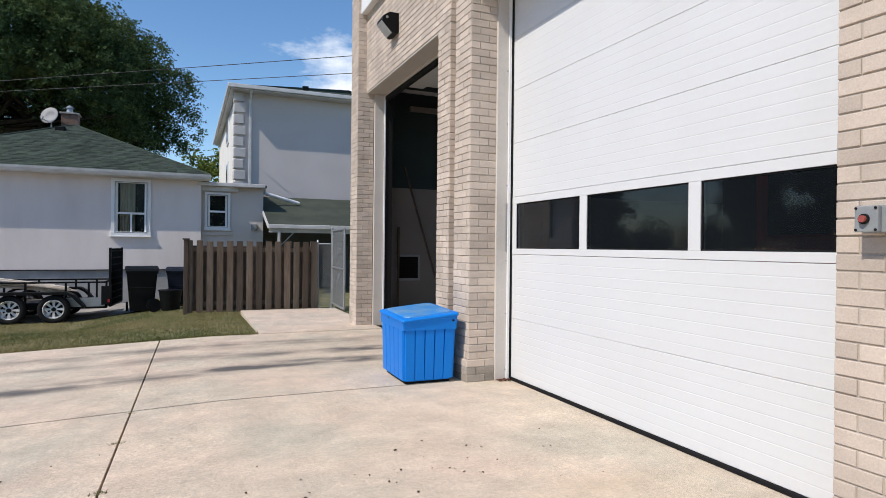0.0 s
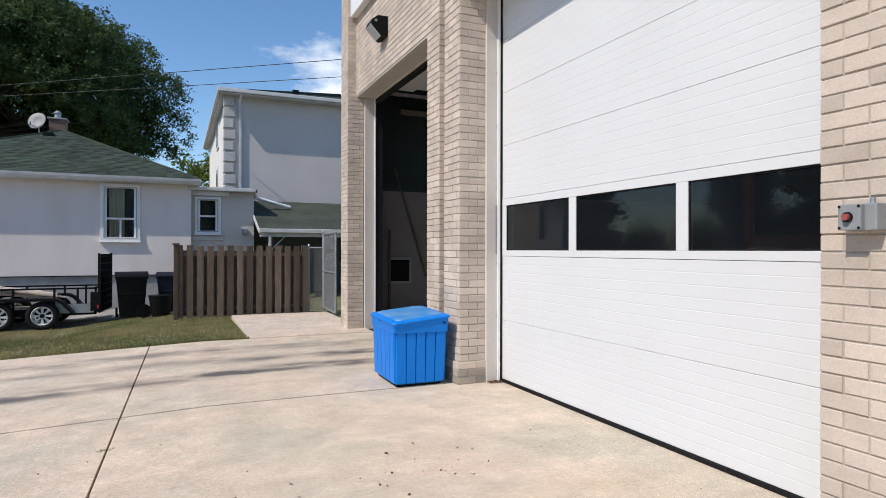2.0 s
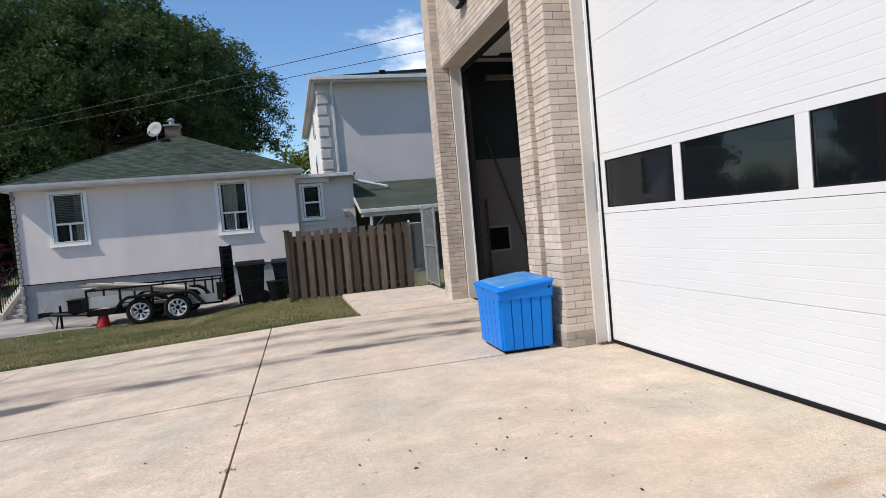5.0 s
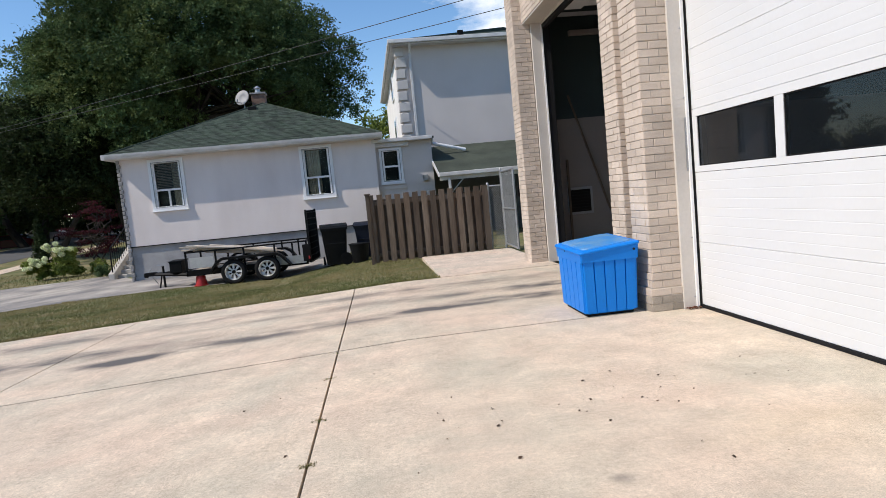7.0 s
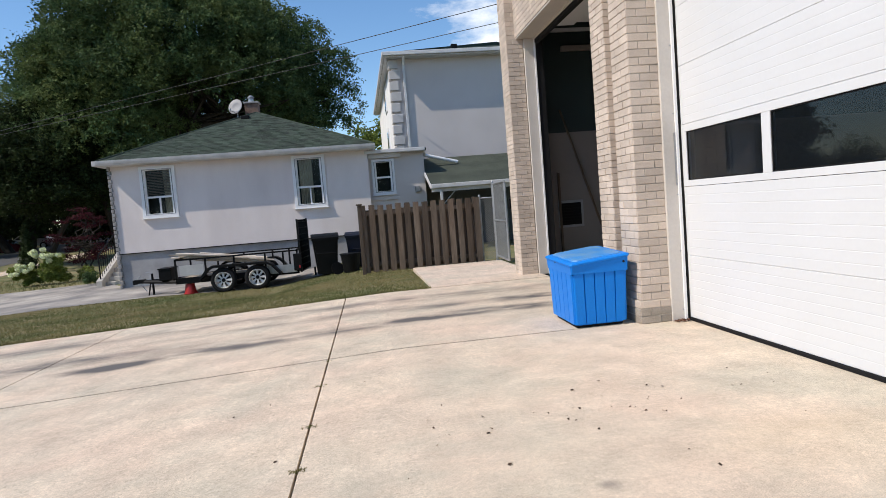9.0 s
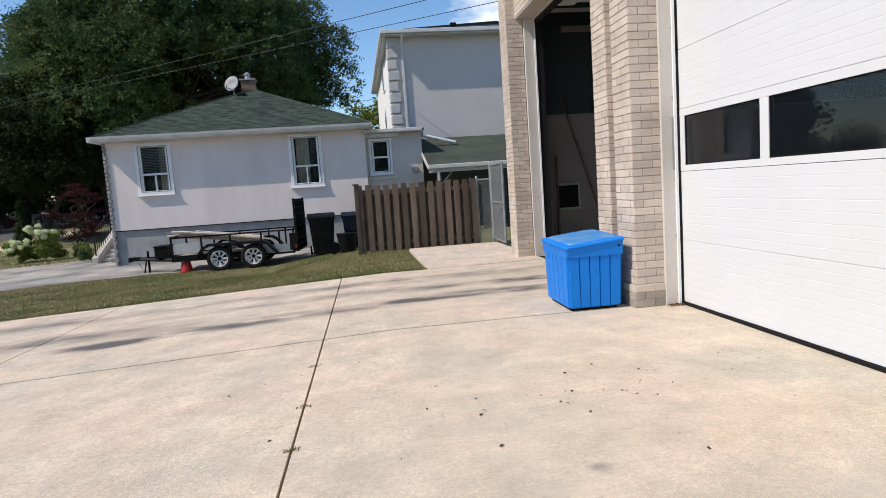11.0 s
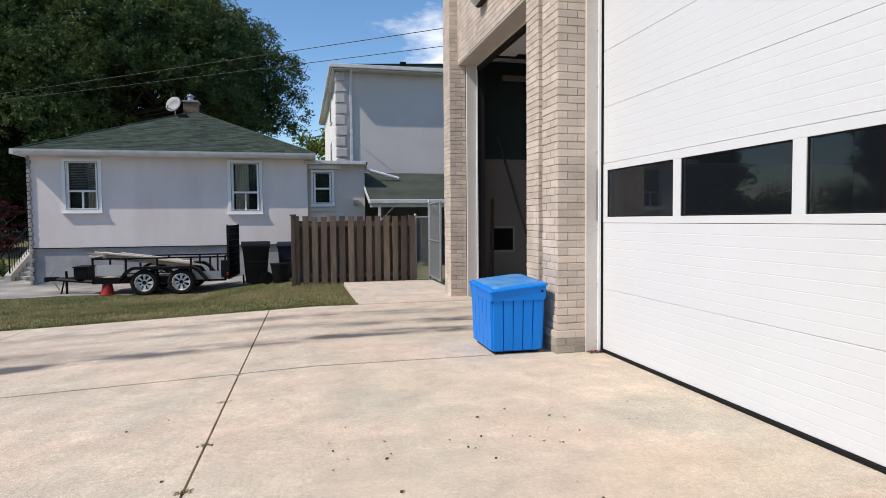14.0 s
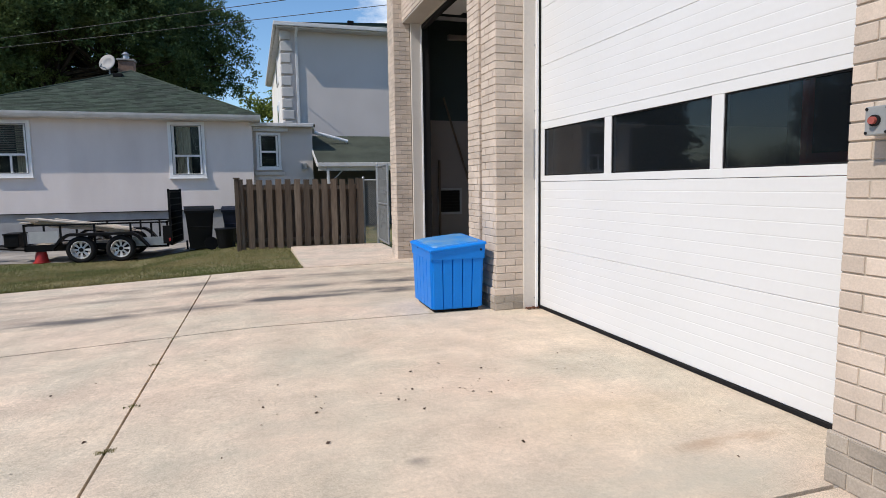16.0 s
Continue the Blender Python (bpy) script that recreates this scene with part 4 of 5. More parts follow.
c = [bm.verts.new(p) for p in ((TX0 - ox, TY - o, 7.33), (TX1 + o, TY - o, 7.33), (TX1 + o, 35.8, 7.33), (TX0 - ox, 35.8, 7.33))]
r0, r1 = bm.verts.new((7.2, 29.0, 9.25)), bm.verts.new((7.8, 29.6, 9.25))
bm.faces.new((c[0], c[1], r1, r0)), bm.faces.new((c[1], c[2], r1)), bm.faces.new((c[2], c[3], r0, r1)), bm.faces.new((c[3], c[0], r0)), bm.faces.new(c[::-1])
part("roof", bm, SHINGLE, tall, "dark shingled hip roof")
for a, b, e, f in ((TX0 - ox - 0.1, TX1 + o, TY - o - 0.1, TY - o), (TX0 - ox - 0.1, TX0 - ox, TY - o, 35.8)):
    part("gutter", B(a, b, e, f, 7.2, 7.34, bevel=0.02), GUTTER, tall, "greyish white gutter")
part("soffit", B(TX0 - ox, TX1 + o, TY - o, TY, 7.16, 7.2), GUTTER, tall)
part("soffit", B(TX0 - ox, TX0, TY, 35.8, 7.16, 7.2), GUTTER, tall)
for k in range(9):
    part("quoin", B(TX0 - 0.09, TX0 + (0.32 if k % 2 else 0.25), TY - 0.08, TY + 0.4, 3.7 + 0.4 * k - 0.07, 3.7 + 0.4 * k + 0.25, bevel=0.02), QUOIN, tall, "pale moulded quoin")
ds = part("downspout", B(TX0 + 0.42, TX0 + 0.52, TY - 0.09, TY - 0.01, 3.4, 7.0, bevel=0.012), GUTTER, tall, "grey downspout")
part("elbow", C((TX0 + 0.47, TY - 0.05, 6.95), (TX0 + 0.47, TY - 0.42, 7.2), 0.05, seg=8), WHITETRIM, ds)
part("roof_vent", B(4.15, 4.38, 24.2, 24.4, 7.78, 7.97, bevel=0.02), BLACKMETAL, tall)
for z in (4.1, 5.95):
    w = part("side_window", B(TX0 - 0.05, TX0 + 0.02, 27.0, 28.2, z, z + 1.1, bevel=0.02), WHITETRIM, tall)
    glaze(pane((TX0 - 0.056, 28.1, z + 0.1), (TX0 - 0.056, 27.1, z + 0.1), (TX0 - 0.056, 27.1, z + 1.0), (TX0 - 0.056, 28.1, z + 1.0)), GLASS, w)

# lean-to roof in front of the tall house
lean = thing("carport", "lean-to carport with a dark green felt roof", "carport")
part("roof", prism(bmesh.new(), [(2.34, 19.5, 2.12), (2.34, 22.78, 3.25), (2.34, 22.78, 3.17), (2.34, 19.5, 2.04)], (5.66, 0, 0)), SHINGLE2, lean, "dark green felt roof")
part("gutter", B(2.32, 8.0, 19.38, 19.5, 2.02, 2.15, bevel=0.02), GUTTER, lean, "greyish white gutter")
part("fascia", B(2.34, 8.0, 19.5, 19.54, 1.90, 2.035), GUTTER, lean)
part("barge_board", prism(bmesh.new(), [(2.30, 19.48, 2.02), (2.30, 22.77, 3.15), (2.30, 22.77, 3.27), (2.30, 19.48, 2.14)], (0.035, 0, 0)), GUTTER, lean)
part("downspout", B(2.6, 2.68, 19.42, 19.5, -0.1, 1.95, bevel=0.01), GUTTER, lean)
part("brace", C((2.7, 19.55, 1.5), (3.1, 19.55, 1.9), 0.02), STEEL, lean)
for x in (2.65, 5.2, 7.9):
    part("post", B(x, x + 0.1, 19.56, 19.66, -0.2, 1.9), FENCEWOOD, lean)
part("back_wall", B(2.42, 8.0, 22.68, 22.77, -0.3, 3.1), INDARK, lean)
sp = thing("rain_pipe", "white rain pipe lying on the lean-to roof", "rain pipe")
part("pipe", C((2.42, 21.6, 3.28), (3.63, 21.75, 2.98), 0.06, seg=12), WHITETRIM, sp)
part("elbow", C((2.34, 20.9, 3.40), (2.43, 21.62, 3.28), 0.055, seg=12), WHITETRIM, sp)

# ---- wooden fence, board on board ----
FY = 15.0
fence = thing("wooden_fence", "weathered brown board-on-board fence", "fence")
part("post", B(-0.06, 0.04, FY - 0.06, FY + 0.06, -0.2, 1.60, bevel=0.01), FENCEWOOD, fence)
part("post_cap", B(-0.085, 0.065, FY - 0.08, FY + 0.08, 1.60, 1.637, bevel=0.01), FENCEWOOD, fence)
for x in (2.25, 2.79):
    part("post", B(x, x + 0.09, FY + 0.02, FY + 0.11, -0.2, 1.60, bevel=0.006), FENCEWOOD, fence)
for z in (0.10, 1.34):
    part("rail", B(0.04, 2.95, FY - 0.005, FY + 0.072, z, z + 0.09), FENCEWOOD, fence)
fr = random.Random(2)
for k in range(14):
    x, w = -0.005 + 0.2165 * k, 0.137
    h = 1.585 + fr.uniform(-0.012, 0.012)
    o = part("board", B(x, x + w, FY - 0.028, FY - 0.008, 0.0 - 0.05, h, bevel=0.003), FENCEWOOD, fence)
    if k < 13:
        part("back_board", B(x + 0.108, x + 0.108 + w, FY + 0.075, FY + 0.095, -0.02, h - 0.12, bevel=0.003), FENCEWOOD, fence)

# ---- chain-link gate ----
gate = thing("chain_link_gate", "galvanised chain-link gate on steel posts", "gate")


def chain(bm, a, b, z0, z1, pitch=0.06, r=0.0027):
    """Diamond mesh of thin wires between two uprights."""
    a, b = Vector((*a, 0)), Vector((*b, 0))
    length, way = (b - a).length, (b - a).normalized()
    h = z1 - z0
    for sgn in (1, -1):
        s = -h
        while s < length + h:
            t0, t1 = max(s if sgn > 0 else s - h, 0), min(s + h if sgn > 0 else s, length)
            if t1 > t0 + 0.02:
                p = [(t, z0 + (t - s) if sgn > 0 else z0 + (s - t)) for t in (t0, t1)]
                cyl(bm, a + way * p[0][0] + Vector((0, 0, p[0][1])), a + way * p[1][0] + Vector((0, 0, p[1][1])), r, seg=4, caps=False)
            s += pitch
    return bm


GA, GB = (3.30, 14.95), (3.27, 12.95)
for p, h in ((GA, 1.93), (GB, 1.88), ((2.97, 15.05), 1.6)):
    q = part("post", C((*p, -0.05), (*p, h), 0.03, seg=12), STEEL, gate)
    part("post_cap", C((*p, h), (*p, h + 0.04), 0.034, 0.012, seg=12), STEEL, q)
leaf = part("gate_leaf", C((3.298, 14.87, 0.1), (3.298, 14.87, 1.87), 0.027, seg=10), STEEL, gate)
for z in (0.1, 0.98, 1.87):
    part("rail", C((3.298, 14.87, z), (3.22, 13.35, z), 0.024, seg=10), STEEL, leaf)
part("stile", C((3.22, 13.35, 0.1), (3.22, 13.35, 1.87), 0.027, seg=10), STEEL, leaf)
part("mesh", chain(bmesh.new(), (3.298, 14.87), (3.22, 13.35), 0.1, 1.87, 0.05, 0.0034), DULLWIRE, leaf)
part("top_rail", C((2.97, 15.05, 1.55), (3.30, 14.95, 1.55), 0.016, seg=10), STEEL, gate)
part("panel_mesh", chain(bmesh.new(), (2.97, 15.05), (3.30, 14.95), 0.02, 1.55, 0.045, 0.0036), DULLWIRE, gate)
part("latch", B(3.20, 3.24, 12.93, 13.02, 1.25, 1.47, bevel=0.008), BLACKMETAL, gate, "black gate latch")
for z in (0.35, 1.75):
    part("hinge", C((3.30, 14.91, z), (3.30, 14.91, z + 0.08), 0.035, seg=10), STEEL, gate)

# ---- blue grit bin ----
bin_ = thing("grit_bin", "blue ribbed plastic grit bin with a sloping faded lid", "storage bin", (2.465, 6.745, 0.0), -1.0)
bin_.scale = (0.95, 0.97, 1.0)
bm = bmesh.new()


def ring(bm, hx, hy, z, c=0.03):
    pts = [(-hx + c, -hy), (hx - c, -hy), (hx, -hy + c), (hx, hy - c), (hx - c, hy), (-hx + c, hy), (-hx, hy - c), (-hx, -hy + c)]
    return [bm.verts.new((x, y, z)) for x, y in pts]


def loft(bm, rings):
    for a, b in zip(rings, rings[1:]):
        for i in range(8):
            j = (i + 1) % 8
            bm.faces.new((a[i], a[j], b[j], b[i]))
    bm.faces.new(rings[0][::-1]), bm.faces.new(rings[-1])
    return bm


part("body", loft(bm, [ring(bm, 0.283, 0.375, 0.03), ring(bm, 0.286, 0.38, 0.04), ring(bm, 0.304, 0.408, 0.62)]), BLUE, bin_, "blue ribbed body")
part("foot", B(-0.272, 0.272, -0.36, 0.36, 0.0, 0.035, bevel=0.01), BLACK, bin_)


def rib(face, k, n, w):
    """An upright rib that follows the body's taper on its front, back or sides."""
    b = bmesh.new()
    u = -0.5 + (k + 0.5) / n
    if face in "fb":
        s = -1 if face == "f" else 1
        lo, hi = [(u * 0.572 + d, s * 0.380, 0.045) for d in (-w, w)], [(u * 0.608 + d, s * 0.407, 0.612) for d in (-w, w)]
        push = Vector((0, s * 0.024, 0))
    else:
        s = -1 if face == "l" else 1
        lo, hi = [(s * 0.287, u * 0.76 + d, 0.045) for d in (-w, w)], [(s * 0.304, u * 0.815 + d, 0.612) for d in (-w, w)]
        push = Vector((s * 0.024, 0, 0))
    vs = [b.verts.new(p) for p in (lo[0], lo[1], hi[1], hi[0])]
    ctr = sum((v.co for v in vs), Vector()) / 4
    vo = [b.verts.new(Vector((ctr.x + (v.co.x - ctr.x) * 0.9, ctr.y + (v.co.y - ctr.y) * 0.9, ctr.z + (v.co.z - ctr.z) * 0.995)) + push) for v in vs]
    b.faces.new(vo)
    for i in range(4):
        j = (i + 1) % 4
        b.faces.new((vs[i], vs[j], vo[j], vo[i]))
    return b


for face, n, w in (("f", 5, 0.058), ("l", 5, 0.078), ("r", 5, 0.078), ("b", 5, 0.058)):
    for k in range(n):
        part("rib", rib(face, k, n, w), BLUE, bin_)
lid = bmesh.new()


def tilt(rings):
    """The lid falls from the wall side to the street side."""
    for r in rings:
        for v in r:
            v.co.z += 0.034 * v.co.x / 0.35 + 0.014 * v.co.y / 0.46 + 0.014
    return rings


skirt = [ring(lid, 0.330, 0.440, 0.592, 0.012), ring(lid, 0.337, 0.452, 0.708, 0.014)]
rim = tilt([ring(lid, 0.337, 0.452, 0.708, 0.014), ring(lid, 0.349, 0.464, 0.714, 0.02), ring(lid, 0.351, 0.466, 0.728, 0.022), ring(lid, 0.343, 0.458, 0.741, 0.024), ring(lid, 0.325, 0.438, 0.747, 0.03)])
for v in skirt[1]:
    v.co.z += 0.034 * v.co.x / 0.35 + 0.014 * v.co.y / 0.46 + 0.014
lidob = part("lid", loft(lid, skirt + rim[1:]), BLUE, bin_, "blue lid with a deep skirt and a rounded rim")
top = bmesh.new()
part("lid_top", loft(top, tilt([ring(top, 0.285, 0.40, 0.744, 0.04), ring(top, 0.28, 0.395, 0.757, 0.045), ring(top, 0.255, 0.365, 0.764, 0.05), ring(top, 0.10, 0.20, 0.771, 0.05)])), BLUETOP, lidob, "sun-faded lid top")
for x, y in ((-0.340, 0.1), (0.28, -0.452)):
    part("lock_hole", C((x, y, 0.69), (x + (0.006 if x < 0 else 0), y + (0 if x < 0 else 0.006), 0.69), 0.014, seg=10), BLACK, lidob)

# ---- control box on the pier ----
cb = thing("push_button_box", "grey emergency stop box with a red button", "push button", (FRONT - 0.006, 1.944, 1.64))
part("body", B(-0.07, 0.0, -0.10, 0.04, -0.06, 0.06, bevel=0.008), GREYBOX, cb)
part("cover", B(-0.10, -0.07, -0.05, 0.05, -0.058, 0.058, bevel=0.006), GREYBOX, cb)
bt = part("button", C((-0.10, 0.005, 0.0), (-0.125, 0.005, 0.0), 0.015, seg=20), mat("faded_red_button", (0.32, 0.075, 0.06), 0.6, 0.1, 5, 60, 0.05), cb, "red mushroom button")
part("collar", C((-0.10, 0.005, 0.0), (-0.11, 0.005, 0.0), 0.023, seg=20), BLACK, bt)
for y in (-0.042, 0.042):
    for z in (-0.048, 0.048):
        part("screw", C((-0.10, y, z), (-0.104, y, z), 0.006, seg=8), BLACK, cb)
part("conduit", C((-0.03, -0.06, 0.055), (-0.03, -0.06, 0.085), 0.012, seg=8), STEEL, cb)

# ---- wall lamp ----
wl_ = thing("wall_lamp", "black wall-pack lamp with a clear lens on brick", "wall lamp", (PANEL - 0.004, 9.55, 5.06))
prof = [(0, -0.14), (-0.05, -0.16), (-0.10, -0.15), (-0.27, 0.03), (-0.26, 0.10), (-0.16, 0.17), (0, 0.17)]
part("housing", prism(bmesh.new(), [(x, -0.16, z) for x, z in prof], (0, 0.32, 0)), BLACKMETAL, wl_)
LENS = mat("frosted_lens", (0.62, 0.62, 0.60), 0.25, 0.05, 6, 60, 0.02)
part("lens", prism(bmesh.new(), [(-0.112, -0.13, -0.148), (-0.278, -0.13, 0.03), (-0.285, -0.13, 0.022), (-0.120, -0.13, -0.156)], (0, 0.26, 0)), LENS, wl_, "clear lens")
part("sensor", C((-0.2, -0.161, 0.08), (-0.2, -0.17, 0.08), 0.022, seg=12), GREYBOX, wl_)

# ---- utility trailer ----
TG = -0.40
tr = thing("utility_trailer", "black tandem-axle utility trailer loaded with lumber", "trailer", (-3.31, 17.85, TG), 0)
NY, FYT = -0.75, 0.75
RX0, RX1, DZ = -1.72, 1.52, 0.44
part("deck", B(RX0, RX1, NY + 0.05, FYT - 0.05, DZ - 0.03, DZ), LUMBER, tr, "plank deck")
for y in (NY, FYT - 0.05):
    part("side_beam", B(RX0, RX1, y, y + 0.05, DZ - 0.13, DZ + 0.03, bevel=0.004), BLACKMETAL, tr)
    part("top_rail", B(RX0, RX1, y, y + 0.04, 0.93, 0.97), BLACKMETAL, tr)
    for x in (RX0, -0.95, -0.2, 0.62, 1.1, RX1 - 0.04):
        part("stake", B(x, x + 0.045, y, y + 0.045, DZ, 0.94), BLACKMETAL, tr)
part("side_panel", B(RX0 + 0.12, -0.98, NY - 0.012, NY - 0.002, 0.52, 0.80), mat("pale_panel", (0.5, 0.5, 0.49), 0.6, 0.08, 4, 60, 0.05), tr, "pale side panel")
part("side_panel", B(0.66, RX1 - 0.05, NY - 0.012, NY - 0.002, 0.36, 0.58), STEEL, tr)
for z in (DZ - 0.1, 0.93):
    for x in (RX0, RX1 - 0.04):
        part("cross_bar", B(x, x + 0.04, NY, FYT, z, z + 0.05), BLACKMETAL, tr)
for k, (a, b) in enumerate((((RX0, -0.6), (-2.75, -0.05)), ((RX0, 0.6), (-2.75, 0.05)))):
    part("tongue", C((a[0], a[1], 0.36), (b[0], b[1], 0.40), 0.045, seg=4), BLACKMETAL, tr)
cp = part("coupler", B(-3.05, -2.73, -0.06, 0.06, 0.36, 0.47, bevel=0.02), BLACKMETAL, tr)
part("socket", C((-3.02, 0, 0.34), (-3.02, 0, 0.46), 0.06, seg=12), BLACKMETAL, cp)
part("coupler_lever", C((-2.95, 0, 0.47), (-2.85, 0, 0.60), 0.014, seg=8), STEEL, cp)
jk = part("jack", C((-2.52, -0.1, 0.0), (-2.52, -0.1, 0.62), 0.03, seg=10), BLACKMETAL, tr)
part("jack_foot", C((-2.52, -0.1, 0.0), (-2.52, -0.1, 0.02), 0.07, seg=12), BLACKMETAL, jk)
part("jack_leg", C((-2.66, -0.1, 0.0), (-2.56, -0.1, 0.45), 0.02, seg=8), BLACKMETAL, jk)
part("jack_crank", C((-2.52, -0.1, 0.62), (-2.68, -0.1, 0.66), 0.012, seg=8), STEEL, jk)
part("safety_chain", C((-2.9, 0.06, 0.36), (-2.75, 0.06, 0.12), 0.012, seg=6), STEEL, tr)
tb = part("tool_box", B(-2.22, -1.9, -0.5, 0.1, 0.42, 0.72, bevel=0.015), BLACKMETAL, tr, "black tongue tool box")
part("box_lid", B(-2.24, -1.88, -0.52, 0.12, 0.72, 0.755, bevel=0.01), BLACKMETAL, tb)


def wheel(parent, x, y, side):
    R = 0.335
    bm = bmesh.new()
    prof = [(0.212, 0.085), (0.275, 0.10), (0.32, 0.088), (0.335, 0.06), (0.335, -0.06), (0.32, -0.088), (0.275, -0.10), (0.212, -0.085)]
    N = 32
    rings = [[bm.verts.new((r * math.cos(2 * math.pi * i / N), w, r * math.sin(2 * math.pi * i / N))) for i in range(N)] for r, w in prof]
    for a, b in zip(rings, rings[1:] + rings[:1]):
        for i in range(N):
            j = (i + 1) % N
            bm.faces.new((a[i], a[j], b[j], b[i]))
    w = part("wheel", bm, BLACK, parent, "white spoke trailer wheel", smooth=True)
    w.matrix_local = pose(x, y, R)
    bm = bmesh.new()
    prof = [(0.213, -0.095), (0.224, -0.088), (0.206, -0.06), (0.190, -0.02), (0.184, 0.08)]
    rings = [[bm.verts.new((r * math.cos(2 * math.pi * i / N), q * side, r * math.sin(2 * math.pi * i / N))) for i in range(N)] for r, q in prof]
    for a, b in zip(rings, rings[1:]):
        for i in range(N):
            j = (i + 1) % N
            bm.faces.new((a[i], a[j], b[j], b[i]))
    part("rim", bm, CHROME, w, "white steel rim", smooth=True)
    for k in range(8):
        a = 2 * math.pi * k / 8
        u = Vector((math.cos(a), 0, math.sin(a)))
        s = Vector((-math.sin(a), 0, math.cos(a)))
        b = bmesh.new()
        pts = [u * 0.06 - s * 0.018, u * 0.06 + s * 0.018, u * 0.206 + s * 0.036, u * 0.206 - s * 0.036]
        part("spoke", prism(b, [p + Vector((0, -0.045 * side, 0)) for p in pts], (0, 0.012 * side, 0)), CHROME, w)
    part("hub", C((0, -0.085 * side, 0), (0, -0.03 * side, 0), 0.046, 0.052, seg=14), BLACKMETAL, w)
    part("hub_plate", C((0, -0.048 * side, 0), (0, -0.034 * side, 0), 0.075, seg=20), CHROME, w)
    part("drum", C((0, -0.01 * side, 0), (0, 0.07 * side, 0), 0.14, seg=20), BLACKMETAL, w)


for x in (-0.44, 0.44):
    for y, s in ((-0.93, 1), (0.93, -1)):
        wheel(tr, x, y, s)
    part("axle", C((x, -0.9, 0.335), (x, 0.9, 0.335), 0.035, seg=10), BLACKMETAL, tr)
for y0, y1 in ((-1.06, -0.78), (0.78, 1.06)):
    pts = [(-1.08, 0.38), (-0.86, 0.66), (-0.72, 0.74), (0.72, 0.74), (0.86, 0.66), (1.08, 0.38), (1.06, 0.34), (0.82, 0.61), (0.70, 0.68), (-0.70, 0.68), (-0.82, 0.61), (-1.06, 0.34)]
    part("fender", prism(bmesh.new(), [(x, y0, z) for x, z in pts], (0, y1 - y0, 0)), BLACKMETAL, tr, "black steel fender")
ramp = part("ramp_gate", B(RX1 + 0.03, RX1 + 0.08, NY, NY + 0.05, 0.36, 1.80), BLACKMETAL, tr, "black mesh ramp gate standing upright")
ramp.matrix_local = pose(RX1, NY, 0, 0, 0, -5) @ Matrix.Translation((-RX1, -NY, 0))
part("upright", B(RX1 + 0.03, RX1 + 0.08, FYT - 0.05, FYT, 0.36, 1.80), BLACKMETAL, ramp)
for k in range(9):
    z = 0.34 + 0.17 * k
    part("cross_bar", B(RX1 + 0.035, RX1 + 0.075, NY + 0.05, FYT - 0.05, z, z + 0.035), BLACKMETAL, ramp)
bm = bmesh.new()
for k in range(34):
    y = NY + 0.06 + k * 0.042
    cyl(bm, (RX1 + 0.055, y, 0.38), (RX1 + 0.055, y, 1.78), 0.024, seg=4)
part("mesh", bm, BLACKMETAL, ramp)
part("side_stop", B(RX1 - 0.12, RX1 + 0.1, NY - 0.06, NY - 0.0, 0.4, 0.86, bevel=0.01), BLACKMETAL, ramp)
part("tail_light", B(RX1 + 0.02, RX1 + 0.06, NY - 0.08, NY - 0.02, 0.46, 0.54), RED, tr)
# lumber on the deck
lr = random.Random(4)
for k in range(16):
    L, w = lr.uniform(1.5, 2.5), lr.choice((0.09, 0.14, 0.19))
    p = thing("lumber", "loose raw board lying on the trailer", "board", group="boards on the trailer")
    bo = part("board", B(-L / 2, L / 2, -w / 2, w / 2, -0.019, 0.019, bevel=0.004), LUMBER, p)
    p.matrix_world = pose(-3.95 + lr.uniform(-0.3, 0.3), 17.35 + lr.uniform(0, 0.85), TG + 0.80 + 0.011 * k, 0, 7.0 + lr.uniform(-1.5, 1.8), lr.uniform(-7, 7))
cn = thing("traffic_cone", "red plastic bucket under the trailer tongue", "bucket", (-4.72, 17.25, ground_z(-4.72, 17.25) + 0.01))
part("bucket", C((0, 0, 0.0), (0, 0, 0.27), 0.16, 0.115, seg=24), RED, cn)
part("base", C((0, 0, 0.0), (0, 0, 0.025), 0.185, seg=24), RED, cn)
cn.name = "bucket"


